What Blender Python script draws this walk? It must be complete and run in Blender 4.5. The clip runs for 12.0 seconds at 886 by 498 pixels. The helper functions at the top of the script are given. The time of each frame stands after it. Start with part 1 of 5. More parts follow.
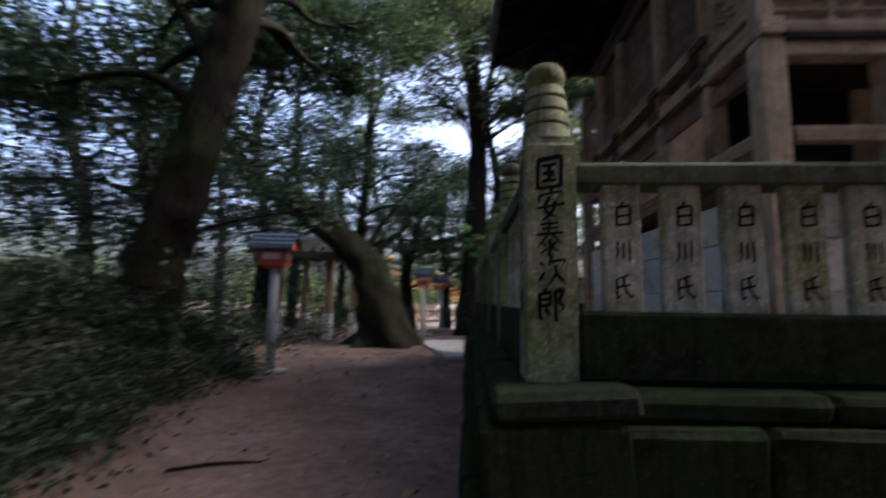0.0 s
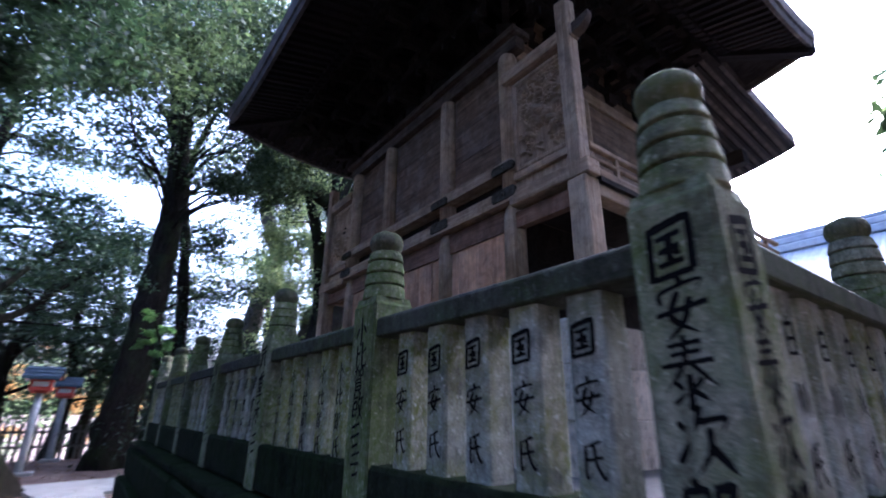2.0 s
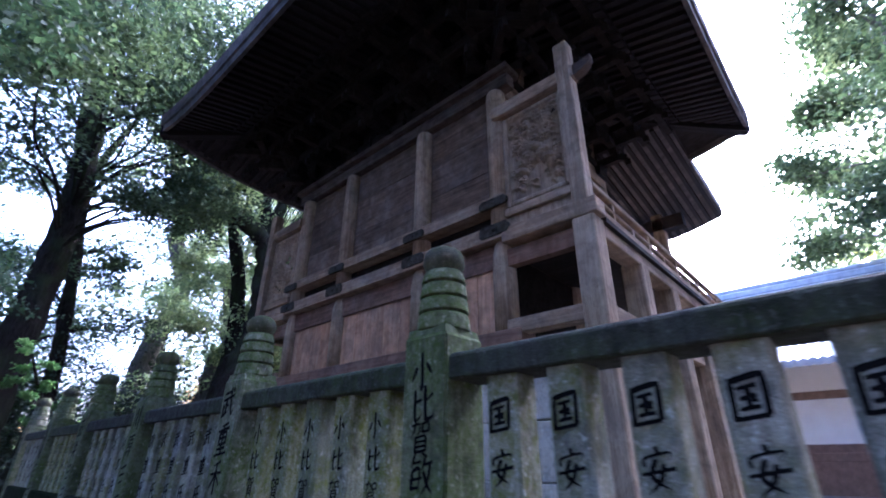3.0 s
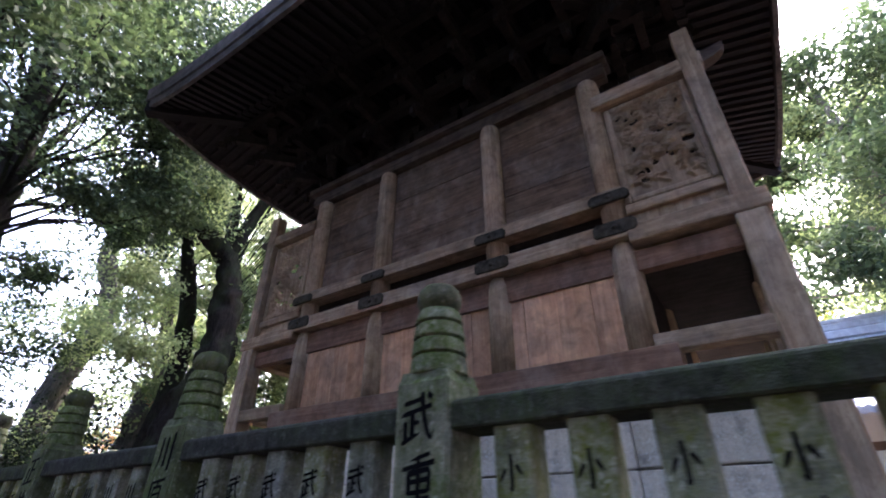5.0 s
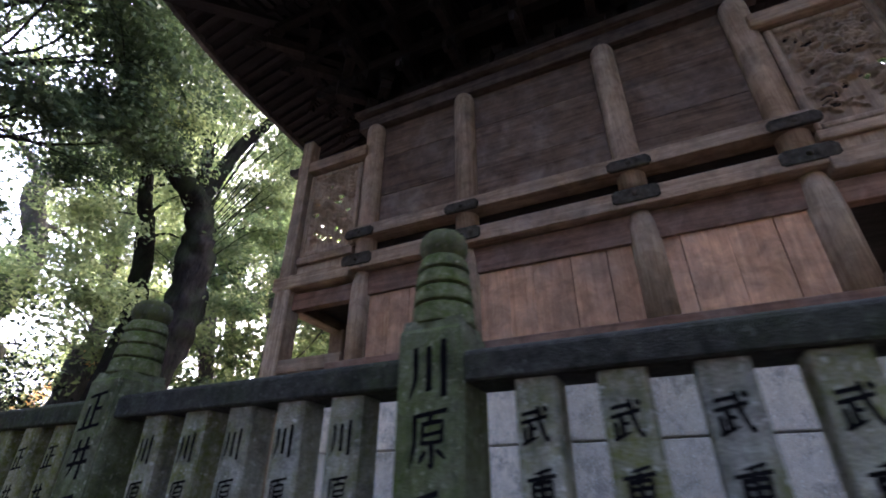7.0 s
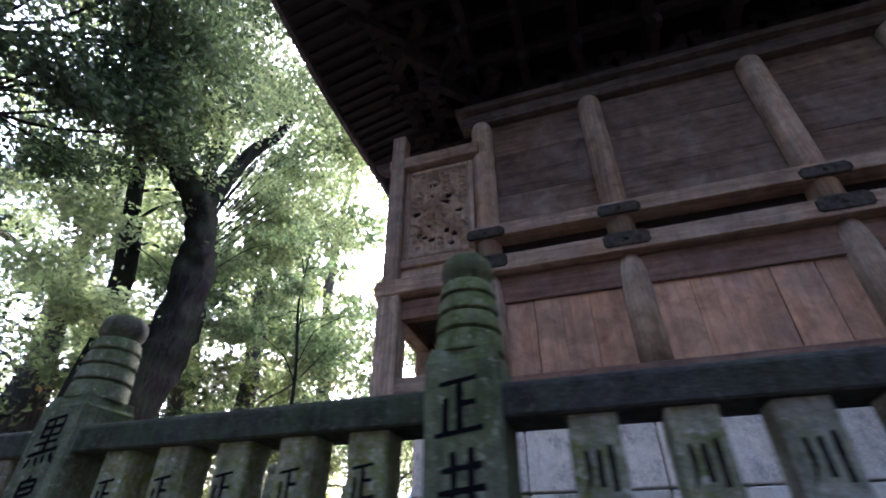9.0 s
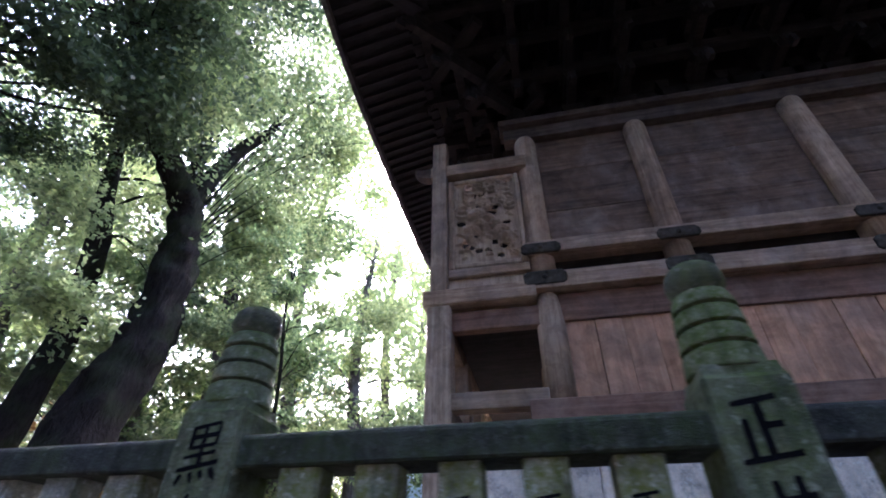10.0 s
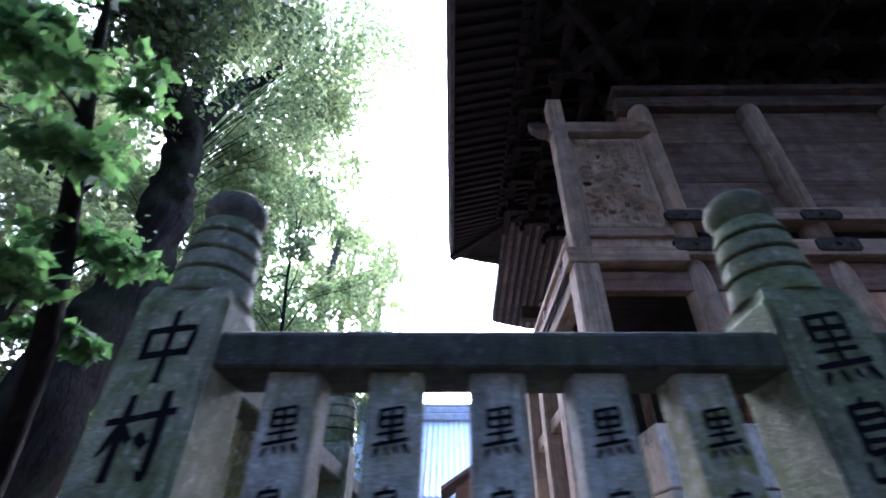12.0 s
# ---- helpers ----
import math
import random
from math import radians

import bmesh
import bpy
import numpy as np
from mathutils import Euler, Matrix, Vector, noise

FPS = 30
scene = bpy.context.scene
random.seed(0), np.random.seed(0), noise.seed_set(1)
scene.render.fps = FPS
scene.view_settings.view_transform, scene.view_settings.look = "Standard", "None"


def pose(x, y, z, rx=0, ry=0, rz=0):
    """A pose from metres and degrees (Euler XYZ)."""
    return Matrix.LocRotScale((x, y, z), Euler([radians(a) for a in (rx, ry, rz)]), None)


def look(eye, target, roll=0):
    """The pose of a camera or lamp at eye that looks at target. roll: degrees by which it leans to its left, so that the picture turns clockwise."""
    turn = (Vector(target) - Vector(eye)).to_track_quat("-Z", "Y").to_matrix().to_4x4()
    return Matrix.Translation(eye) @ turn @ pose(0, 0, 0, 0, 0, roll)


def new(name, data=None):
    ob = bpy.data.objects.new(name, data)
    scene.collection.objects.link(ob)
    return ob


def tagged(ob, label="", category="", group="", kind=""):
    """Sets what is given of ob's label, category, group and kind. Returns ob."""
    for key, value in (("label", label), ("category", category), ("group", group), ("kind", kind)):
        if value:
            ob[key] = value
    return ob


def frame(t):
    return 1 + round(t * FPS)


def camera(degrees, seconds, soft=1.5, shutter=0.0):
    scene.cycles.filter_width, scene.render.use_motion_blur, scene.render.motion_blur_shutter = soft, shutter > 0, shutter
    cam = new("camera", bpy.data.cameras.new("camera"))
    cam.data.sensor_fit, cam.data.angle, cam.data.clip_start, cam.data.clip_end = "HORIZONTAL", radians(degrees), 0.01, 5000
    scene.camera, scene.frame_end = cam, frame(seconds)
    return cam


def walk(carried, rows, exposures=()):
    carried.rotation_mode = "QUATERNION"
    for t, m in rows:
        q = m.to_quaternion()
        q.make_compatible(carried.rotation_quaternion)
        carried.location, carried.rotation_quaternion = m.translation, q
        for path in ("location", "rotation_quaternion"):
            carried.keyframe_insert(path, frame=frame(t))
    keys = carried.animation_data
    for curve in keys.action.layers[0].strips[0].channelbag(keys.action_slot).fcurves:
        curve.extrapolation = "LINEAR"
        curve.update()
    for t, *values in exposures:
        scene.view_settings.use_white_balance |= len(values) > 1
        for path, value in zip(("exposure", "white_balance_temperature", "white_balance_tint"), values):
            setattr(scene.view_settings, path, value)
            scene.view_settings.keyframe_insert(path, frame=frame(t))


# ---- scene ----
cam = camera(87.4, 12.0, 1.8, 0.5)
METRES, EYE, TILT, LEAN, TURN = 10.0, 1.2, 0.0, 0.0, 2.9
ROWS = [
    (0.0, 0.0, 0.0, 0.0, -0.08, 6.18, -0.73),
    (0.5, -0.021, 0.0264, 0.0072, -16.47, 10.48, -0.74),
    (1.0, -0.0405, 0.0657, 0.0105, -24.37, 13.81, -0.6),
    (1.5, -0.0585, 0.1001, 0.0147, -32.35, 16.16, -0.51),
    (2.0, -0.065, 0.1455, 0.0162, -39.85, 19.25, -0.46),
    (2.5, -0.0757, 0.1838, 0.0216, -46.27, 22.59, -0.41),
    (3.0, -0.0796, 0.221, 0.0202, -50.93, 25.09, -0.36),
    (5.0, -0.0765, 0.3852, 0.0211, -59.34, 30.96, -0.2),
    (5.5, -0.0709, 0.4265, 0.0192, -61.19, 29.16, -0.24),
    (6.0, -0.0693, 0.4718, 0.0163, -63.04, 27.77, -0.17),
    (6.5, -0.0652, 0.5134, 0.0133, -65.12, 27.98, -0.16),
    (7.0, -0.0628, 0.5545, 0.0169, -67.86, 28.89, -0.16),
    (9.0, -0.0521, 0.7247, 0.0167, -74.79, 34.12, -0.02),
    (9.5, -0.0535, 0.7681, 0.0173, -78.38, 35.32, -0.16),
    (10.0, -0.0542, 0.8049, 0.0201, -81.3, 36.17, -0.16),
    (10.5, -0.0464, 0.847, 0.0182, -83.38, 36.02, -0.19),
    (11.0, -0.0415, 0.8882, 0.018, -85.06, 35.5, -0.25),
    (11.5, -0.0285, 0.9295, 0.0129, -88.17, 35.18, -0.42),
    (12.0, -0.0179, 0.9721, 0.0111, -92.08, 35.01, -0.46),
]
walk(cam, [(t, pose(0, 0, EYE, TILT, LEAN, TURN) @ pose(METRES * x, METRES * y, METRES * z, 90 + pitch, roll, yaw)) for t, x, y, z, yaw, pitch, roll in ROWS],
     [(0.0, 2.62, 5550, 18), (0.5, 2.65, 5400, 18), (1.0, 3.02, 5050, 18), (2.0, 3.62, 4700, 25), (3.0, 4.05, 4550, 28), (5.0, 4.2, 5450, 26), (7.0, 4.25, 5600, 27), (9.0, 4.28, 5200, 28), (10.5, 4.23, 4950, 28), (12.0, 4.1, 4600, 25)])

# ---- light ----
SUN_EL, SUN_AZ = 40.0, 80.0
world = bpy.data.worlds.new("overcast_sky")
scene.world = world
world.use_nodes = True
wn = world.node_tree.nodes
sky = wn.new("ShaderNodeTexSky")
sky.sky_type, sky.sun_disc = "NISHITA", False
sky.sun_elevation, sky.sun_rotation = radians(SUN_EL), radians(SUN_AZ)
sky.air_density, sky.dust_density, sky.ozone_density = 0.9, 10.0, 0.6
world.node_tree.links.new(sky.outputs[0], wn["Background"].inputs["Color"])
wn["Background"].inputs["Strength"].default_value = 0.15
sun_data = bpy.data.lights.new("sun", "SUN")
sun_data.energy, sun_data.angle, sun_data.color = 0.6, radians(16), (1.0, 0.94, 0.86)
sun = new("sun", sun_data)
_d = Vector((math.sin(radians(SUN_AZ)) * math.cos(radians(SUN_EL)), math.cos(radians(SUN_AZ)) * math.cos(radians(SUN_EL)), math.sin(radians(SUN_EL))))
sun.matrix_world = look(_d * 60, (0, 0, 0))


# ---- materials ----
def nodes_of(name):
    m = bpy.data.materials.new(name)
    m.use_nodes = True
    nt = m.node_tree
    return m, nt, nt.nodes["Principled BSDF"]


def add(nt, kind, **kw):
    n = nt.nodes.new(kind)
    for k, v in kw.items():
        if k in n.inputs:
            n.inputs[k].default_value = v
    return n


def coords(nt, scale=(1, 1, 1), where="Object"):
    tc = nt.nodes.new("ShaderNodeTexCoord")
    mp = nt.nodes.new("ShaderNodeMapping")
    mp.inputs["Scale"].default_value = scale
    nt.links.new(tc.outputs[where], mp.inputs["Vector"])
    info = nt.nodes.new("ShaderNodeObjectInfo")
    mul = nt.nodes.new("ShaderNodeMath")
    mul.operation = "MULTIPLY"
    mul.inputs[1].default_value = 37.0
    nt.links.new(info.outputs["Random"], mul.inputs[0])
    nt.links.new(mul.outputs[0], mp.inputs["Location"])
    return mp.outputs[0], info.outputs["Random"]


def ramp(nt, fac, stops):
    r = nt.nodes.new("ShaderNodeValToRGB")
    els = r.color_ramp.elements
    while len(els) < len(stops):
        els.new(0.5)
    for e, (p, c) in zip(els, stops):
        e.position, e.color = p, (*c, 1) if len(c) == 3 else c
    nt.links.new(fac, r.inputs[0])
    return r.outputs["Color"]


def noise_of(nt, vec, scale, detail=5, rough=0.6, dist=0.0):
    n = add(nt, "ShaderNodeTexNoise", Scale=scale, Detail=detail, Roughness=rough, Distortion=dist)
    nt.links.new(vec, n.inputs["Vector"])
    return n.outputs["Fac"]


def mix(nt, fac, a, b, blend="MIX"):
    n = nt.nodes.new("ShaderNodeMix")
    n.data_type, n.blend_type = "RGBA", blend
    for sock, v in ((n.inputs[0], fac), (n.inputs[6], a), (n.inputs[7], b)):
        if isinstance(v, (int, float)):
            sock.default_value = v
        elif isinstance(v, tuple):
            sock.default_value = (*v, 1)
        else:
            nt.links.new(v, sock)
    return n.outputs[2]


def bump(nt, bsdf, height, strength, dist=0.01):
    b = add(nt, "ShaderNodeBump", Strength=strength, Distance=dist)
    nt.links.new(height, b.inputs["Height"])
    nt.links.new(b.outputs[0], bsdf.inputs["Normal"])


def stone_mat(name, light, dark, moss, moss_cut=0.52, where="Object", tops=True, streaks=0.8, gloss=0.15):
    m, nt, p = nodes_of(name)
    vec, rnd = coords(nt, where=where)
    fine, mid, big = noise_of(nt, vec, 160, 4), noise_of(nt, vec, 22, 6, 0.7), noise_of(nt, vec, 3.2, 4, 0.6)
    base = mix(nt, ramp(nt, mid, [(0.3, (0, 0, 0)), (0.7, (1, 1, 1))]), dark, light)
    base = mix(nt, 0.35, base, ramp(nt, fine, [(0.35, (0.05, 0.05, 0.05)), (0.65, (0.75, 0.75, 0.72))]), "OVERLAY")
    tone = ramp(nt, rnd, [(0.0, (0.72, 0.74, 0.72)), (1.0, (1.12, 1.1, 1.06))])
    base = mix(nt, 1.0, base, tone, "MULTIPLY")
    vary = nt.nodes.new("ShaderNodeMath")
    vary.operation = "MULTIPLY_ADD"
    nt.links.new(rnd, vary.inputs[0])
    vary.inputs[1].default_value = 0.22
    nt.links.new(big, vary.inputs[2])
    mossmask = ramp(nt, vary.outputs[0], [(moss_cut - 0.1, (0, 0, 0)), (moss_cut + 0.16, (1, 1, 1))])
    patch = ramp(nt, noise_of(nt, vec, 34, 5, 0.75), [(0.38, (0, 0, 0)), (0.62, (1, 1, 1))])
    mossmask = mix(nt, 0.65, mossmask, patch, "MULTIPLY")
    if tops:
        geo = nt.nodes.new("ShaderNodeNewGeometry")
        sep = nt.nodes.new("ShaderNodeSeparateXYZ")
        nt.links.new(geo.outputs["Normal"], sep.inputs[0])
        up = ramp(nt, sep.outputs["Z"], [(0.3, (0, 0, 0)), (0.9, (0.55, 0.55, 0.55))])
        mossmask = mix(nt, 1.0, mossmask, up, "ADD")
    base = mix(nt, mossmask, base, moss)
    lichen = ramp(nt, noise_of(nt, vec, 6.5, 8, 0.78), [(0.5, (0, 0, 0)), (0.66, (0.75, 0.75, 0.75))])
    base = mix(nt, lichen, base, tuple(0.3 * c for c in dark))
    speck = ramp(nt, noise_of(nt, vec, 48, 3, 0.5), [(0.62, (0, 0, 0)), (0.7, (0.5, 0.5, 0.5))])
    base = mix(nt, speck, base, tuple(min(0.85, 1.25 * c) for c in light))
    streak_v, _ = coords(nt, (26, 26, 1.6), where)
    streak = ramp(nt, noise_of(nt, streak_v, 1.0, 4, 0.6), [(0.46, (1, 1, 1)), (0.7, (0.5, 0.52, 0.5))])
    base = mix(nt, streaks, base, streak, "MULTIPLY")
    nt.links.new(base, p.inputs["Base Color"])
    p.inputs["Roughness"].default_value = 0.92
    p.inputs["Specular IOR Level"].default_value = gloss
    bump(nt, p, mix(nt, 0.5, mid, fine), 0.7, 0.014)
    return m


def wood_mat(name, light, dark, axis, grey=0.3, rough=0.85, contrast=0.6):
    m, nt, p = nodes_of(name)
    s = {"x": (0.7, 14, 14), "y": (14, 0.7, 14), "z": (14, 14, 0.7)}[axis]
    vec, rnd = coords(nt, s)
    plain, _ = coords(nt)
    grain = noise_of(nt, vec, 1.5, 6, 0.6, 0.8)
    fine = noise_of(nt, vec, 11, 4, 0.7)
    stain = noise_of(nt, plain, 2.4, 5, 0.65)
    blotch = ramp(nt, noise_of(nt, plain, 5.5, 6, 0.7, 0.5), [(0.36, (0.5, 0.48, 0.47)), (0.62, (1.12, 1.1, 1.08))])
    base = mix(nt, ramp(nt, grain, [(0.32, (0, 0, 0)), (0.68, (1, 1, 1))]), dark, light)
    base = mix(nt, 0.4 * contrast, base, ramp(nt, fine, [(0.35, (0.1, 0.1, 0.1)), (0.65, (0.8, 0.8, 0.8))]), "OVERLAY")
    weather = ramp(nt, stain, [(0.42, (0, 0, 0)), (0.68, (1, 1, 1))])
    base = mix(nt, mix(nt, 1.0, weather, (grey, grey, grey), "MULTIPLY"), base, (0.27, 0.235, 0.205))
    base = mix(nt, 0.75, base, blotch, "MULTIPLY")
    tone = ramp(nt, rnd, [(0.0, (0.78, 0.76, 0.75)), (1.0, (1.15, 1.12, 1.1))])
    base = mix(nt, 1.0, base, tone, "MULTIPLY")
    nt.links.new(base, p.inputs["Base Color"])
    p.inputs["Roughness"].default_value = rough
    p.inputs["Specular IOR Level"].default_value = 0.08
    bump(nt, p, mix(nt, 0.4, grain, fine), 0.45, 0.006)
    return m


def plain_mat(name, colour, rough=0.8, metal=0.0, var=0.25, scale=9, bumpy=0.2, where="Object", gloss=0.4):
    m, nt, p = nodes_of(name)
    vec, _ = coords(nt, where=where)
    n1 = noise_of(nt, vec, scale, 5)
    dark = tuple(c * (1 - var) for c in colour)
    lite = tuple(min(1, c * (1 + var)) for c in colour)
    nt.links.new(ramp(nt, n1, [(0.3, dark), (0.7, lite)]), p.inputs["Base Color"])
    p.inputs["Roughness"].default_value, p.inputs["Metallic"].default_value = rough, metal
    p.inputs["Specular IOR Level"].default_value = gloss
    bump(nt, p, noise_of(nt, vec, scale * 8, 4), bumpy, 0.004)
    return m


def leaf_mat(name, dark, light, trans=0.35, rough=0.6):
    m, nt, p = nodes_of(name)
    geo = nt.nodes.new("ShaderNodeNewGeometry")
    tc = nt.nodes.new("ShaderNodeTexCoord")
    col = ramp(nt, geo.outputs["Random Per Island"], [(0.0, dark), (1.0, light)])
    patch = noise_of(nt, tc.outputs["Object"], 0.7, 3)
    col = mix(nt, 0.6, col, ramp(nt, patch, [(0.35, (0.55, 0.6, 0.6)), (0.65, (1.25, 1.2, 1.0))]), "MULTIPLY")
    nt.links.new(col, p.inputs["Base Color"])
    p.inputs["Roughness"].default_value = rough
    p.inputs["Specular IOR Level"].default_value = 0.22
    tr = nt.nodes.new("ShaderNodeBsdfTranslucent")
    nt.links.new(mix(nt, 1.0, col, (1.25, 1.35, 0.95), "MULTIPLY"), tr.inputs["Color"])
    ms = nt.nodes.new("ShaderNodeMixShader")
    ms.inputs[0].default_value = trans
    nt.links.new(p.outputs[0], ms.inputs[1])
    nt.links.new(tr.outputs[0], ms.inputs[2])
    nt.links.new(ms.outputs[0], nt.nodes["Material Output"].inputs["Surface"])
    return m


def bark_mat(name, dark, light, moss=(0.03, 0.042, 0.016), moss_amt=0.5):
    m, nt, p = nodes_of(name)
    vec, _ = coords(nt, (7, 7, 1.6))
    plain, _ = coords(nt)
    n1, n2 = noise_of(nt, vec, 2.5, 7, 0.72, 0.8), noise_of(nt, plain, 1.6, 4)
    base = ramp(nt, n1, [(0.3, dark), (0.7, light)])
    mk = ramp(nt, n2, [(0.45, (0, 0, 0)), (0.66, (moss_amt, moss_amt, moss_amt))])
    nt.links.new(mix(nt, mk, base, moss), p.inputs["Base Color"])
    p.inputs["Roughness"].default_value = 0.95
    p.inputs["Specular IOR Level"].default_value = 0.03
    bump(nt, p, n1, 1.0, 0.07)
    return m


def soil_mat(name):
    m, nt, p = nodes_of(name)
    tc = nt.nodes.new("ShaderNodeTexCoord")
    vec = tc.outputs["Object"]
    n1, n2, n3 = noise_of(nt, vec, 0.9, 4), noise_of(nt, vec, 9, 6, 0.7), noise_of(nt, vec, 90, 4)
    c = ramp(nt, n1, [(0.35, (0.085, 0.06, 0.048)), (0.65, (0.16, 0.118, 0.095))])
    c = mix(nt, 0.6, c, ramp(nt, n2, [(0.35, (0.25, 0.22, 0.2)), (0.65, (0.72, 0.7, 0.68))]), "OVERLAY")
    c = mix(nt, 0.4, c, ramp(nt, n3, [(0.35, (0.15, 0.15, 0.15)), (0.65, (0.8, 0.8, 0.8))]), "OVERLAY")
    nt.links.new(c, p.inputs["Base Color"])
    p.inputs["Roughness"].default_value = 0.95
    p.inputs["Specular IOR Level"].default_value = 0.15
    bump(nt, p, mix(nt, 0.5, n2, n3), 0.6, 0.03)
    return m


M_STONE = stone_mat("fence_granite", (0.58, 0.565, 0.515), (0.29, 0.285, 0.255), (0.16, 0.17, 0.045), 0.57)
M_POST = stone_mat("mossy_granite", (0.39, 0.38, 0.3), (0.145, 0.147, 0.105), (0.085, 0.12, 0.025), 0.56)
M_MOSSY = stone_mat("moss_covered_granite", (0.33, 0.33, 0.24), (0.13, 0.137, 0.085), (0.085, 0.118, 0.025), 0.46)
M_SLATM = stone_mat("half_mossy_granite", (0.54, 0.53, 0.45), (0.27, 0.27, 0.22), (0.17, 0.185, 0.04), 0.46)
M_RAIL = stone_mat("rail_granite", (0.1, 0.098, 0.086), (0.038, 0.038, 0.034), (0.045, 0.06, 0.024), 0.58, tops=False)
# mossy stone; shade at the fence foot is put into its colour too
M_WALL = stone_mat("shade_darkened_mossy_stone", (0.038, 0.039, 0.032), (0.013, 0.0145, 0.012), (0.014, 0.021, 0.008), 0.52, gloss=0.02)
M_KNOB = stone_mat("knob_stone", (0.19, 0.18, 0.145), (0.09, 0.088, 0.07), (0.1, 0.115, 0.04), 0.56)
M_PODIUM = stone_mat("podium_granite", (0.82, 0.73, 0.63), (0.64, 0.56, 0.475), (0.42, 0.4, 0.33), 0.8, tops=False, streaks=0.2)
M_INK = plain_mat("ink_black", (0.007, 0.007, 0.008), 0.9, var=0.3, gloss=0.04)
M_COL = wood_mat("weathered_column", (0.47, 0.372, 0.26), (0.26, 0.186, 0.121), "z", 0.45)
M_BEAM_Y = wood_mat("weathered_beam", (0.44, 0.336, 0.231), (0.235, 0.16, 0.103), "y", 0.5)
M_BEAM_X = wood_mat("weathered_beam_x", (0.44, 0.336, 0.231), (0.235, 0.16, 0.103), "x", 0.5)
M_RED = wood_mat("red_brown_plank", (0.67, 0.41, 0.25), (0.47, 0.262, 0.155), "z", 0.45, 0.85, 0.3)
M_REDB = wood_mat("red_brown_beam", (0.25, 0.155, 0.108), (0.135, 0.08, 0.057), "y", 0.3, 0.85, 0.3)
M_BOARD = wood_mat("dark_wall_board", (0.185, 0.128, 0.085), (0.082, 0.055, 0.038), "y", 0.4, 0.85, 0.12)
M_BOARD_X = wood_mat("dark_side_board", (0.23, 0.165, 0.11), (0.085, 0.06, 0.0405), "x", 0.25, 0.8)
M_CARVE = wood_mat("carved_wood", (0.47, 0.365, 0.251), (0.28, 0.205, 0.136), "z", 0.35)
# near-black wood: the shade under eaves and floors is put into its colour
M_DARK = wood_mat("shade_dark_wood", (0.03, 0.025, 0.023), (0.014, 0.012, 0.011), "y", 0.0)
# darker copy of the weathered beam, with eave shade put into its colour
M_EAVE = wood_mat("shade_dark_beam", (0.11, 0.088, 0.074), (0.05, 0.04, 0.034), "y", 0.1)
# rafters and soffit: their colour carries the shade below the roof
M_RAFTER = wood_mat("shade_dark_rafter", (0.036, 0.033, 0.034), (0.018, 0.0165, 0.017), "y", 0.0)
M_METAL = plain_mat("dark_metal_fitting", (0.05, 0.044, 0.034), 0.9, 0.0, 0.6, 18, 0.4, gloss=0.08)
M_ROOF = plain_mat("copper_roof", (0.13, 0.15, 0.155), 0.6, 0.2, 0.25, 3)
M_EDGE = wood_mat("eave_fascia_wood", (0.12, 0.11, 0.108), (0.06, 0.054, 0.052), "y", 0.3)
M_TILE = plain_mat("grey_blue_tile", (0.3, 0.325, 0.345), 0.5, 0.0, 0.2, 6)
M_PALE = plain_mat("pale_metal_roof", (0.55, 0.6, 0.66), 0.5, 0.1, 0.08, 4)
M_PLASTER = plain_mat("white_plaster", (0.6, 0.6, 0.58), 0.9, 0.0, 0.06, 3)
M_TIMBER = plain_mat("brown_timber", (0.13, 0.085, 0.06), 0.8, 0.0, 0.25, 8)
M_SOIL = soil_mat("packed_brown_soil")
M_CONC = plain_mat("pale_concrete", (0.27, 0.26, 0.235), 0.9, 0.0, 0.2, 2.5, 0.3)
M_GRAVEL = plain_mat("inner_gravel", (0.085, 0.08, 0.07), 0.95, 0.0, 0.3, 14, 0.5)
M_LRED = plain_mat("vermilion_paint", (0.5, 0.075, 0.045), 0.55, 0.0, 0.2, 8)
M_LROOF = plain_mat("lantern_roof_metal", (0.06, 0.085, 0.11), 0.45, 0.4, 0.2, 8)
M_LPOST = plain_mat("pale_lantern_post", (0.36, 0.37, 0.35), 0.85, 0.0, 0.2, 8)
M_PAPER = plain_mat("white_paper_panel", (0.75, 0.72, 0.68), 0.8, 0.0, 0.05, 8)
M_BARK = bark_mat("dark_bark", (0.006, 0.005, 0.0043), (0.03, 0.025, 0.02))
M_BARKG = bark_mat("grey_bark", (0.05, 0.045, 0.038), (0.15, 0.135, 0.115), moss_amt=0.35)
M_BARKM = bark_mat("mossy_bark", (0.008, 0.0075, 0.006), (0.034, 0.03, 0.022), (0.022, 0.029, 0.012), 0.85)
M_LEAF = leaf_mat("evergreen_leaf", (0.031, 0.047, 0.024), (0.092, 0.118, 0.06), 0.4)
# two darker copies of the evergreen leaf, the wood's shade put into their colour
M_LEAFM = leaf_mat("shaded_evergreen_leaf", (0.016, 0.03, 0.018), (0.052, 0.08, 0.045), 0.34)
M_LEAFD = leaf_mat("shade_dark_leaf", (0.01, 0.018, 0.01), (0.032, 0.046, 0.027), 0.25)
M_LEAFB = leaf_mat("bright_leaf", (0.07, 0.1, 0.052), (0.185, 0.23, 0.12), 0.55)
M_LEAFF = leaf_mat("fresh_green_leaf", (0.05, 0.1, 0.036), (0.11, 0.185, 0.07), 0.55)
# paler copy for the trees behind: open daylight is put into the leaf colour
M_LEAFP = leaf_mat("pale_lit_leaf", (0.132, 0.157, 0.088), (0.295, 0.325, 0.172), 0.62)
M_LEAFY = leaf_mat("yellowing_leaf", (0.12, 0.14, 0.03), (0.34, 0.3, 0.08), 0.45)
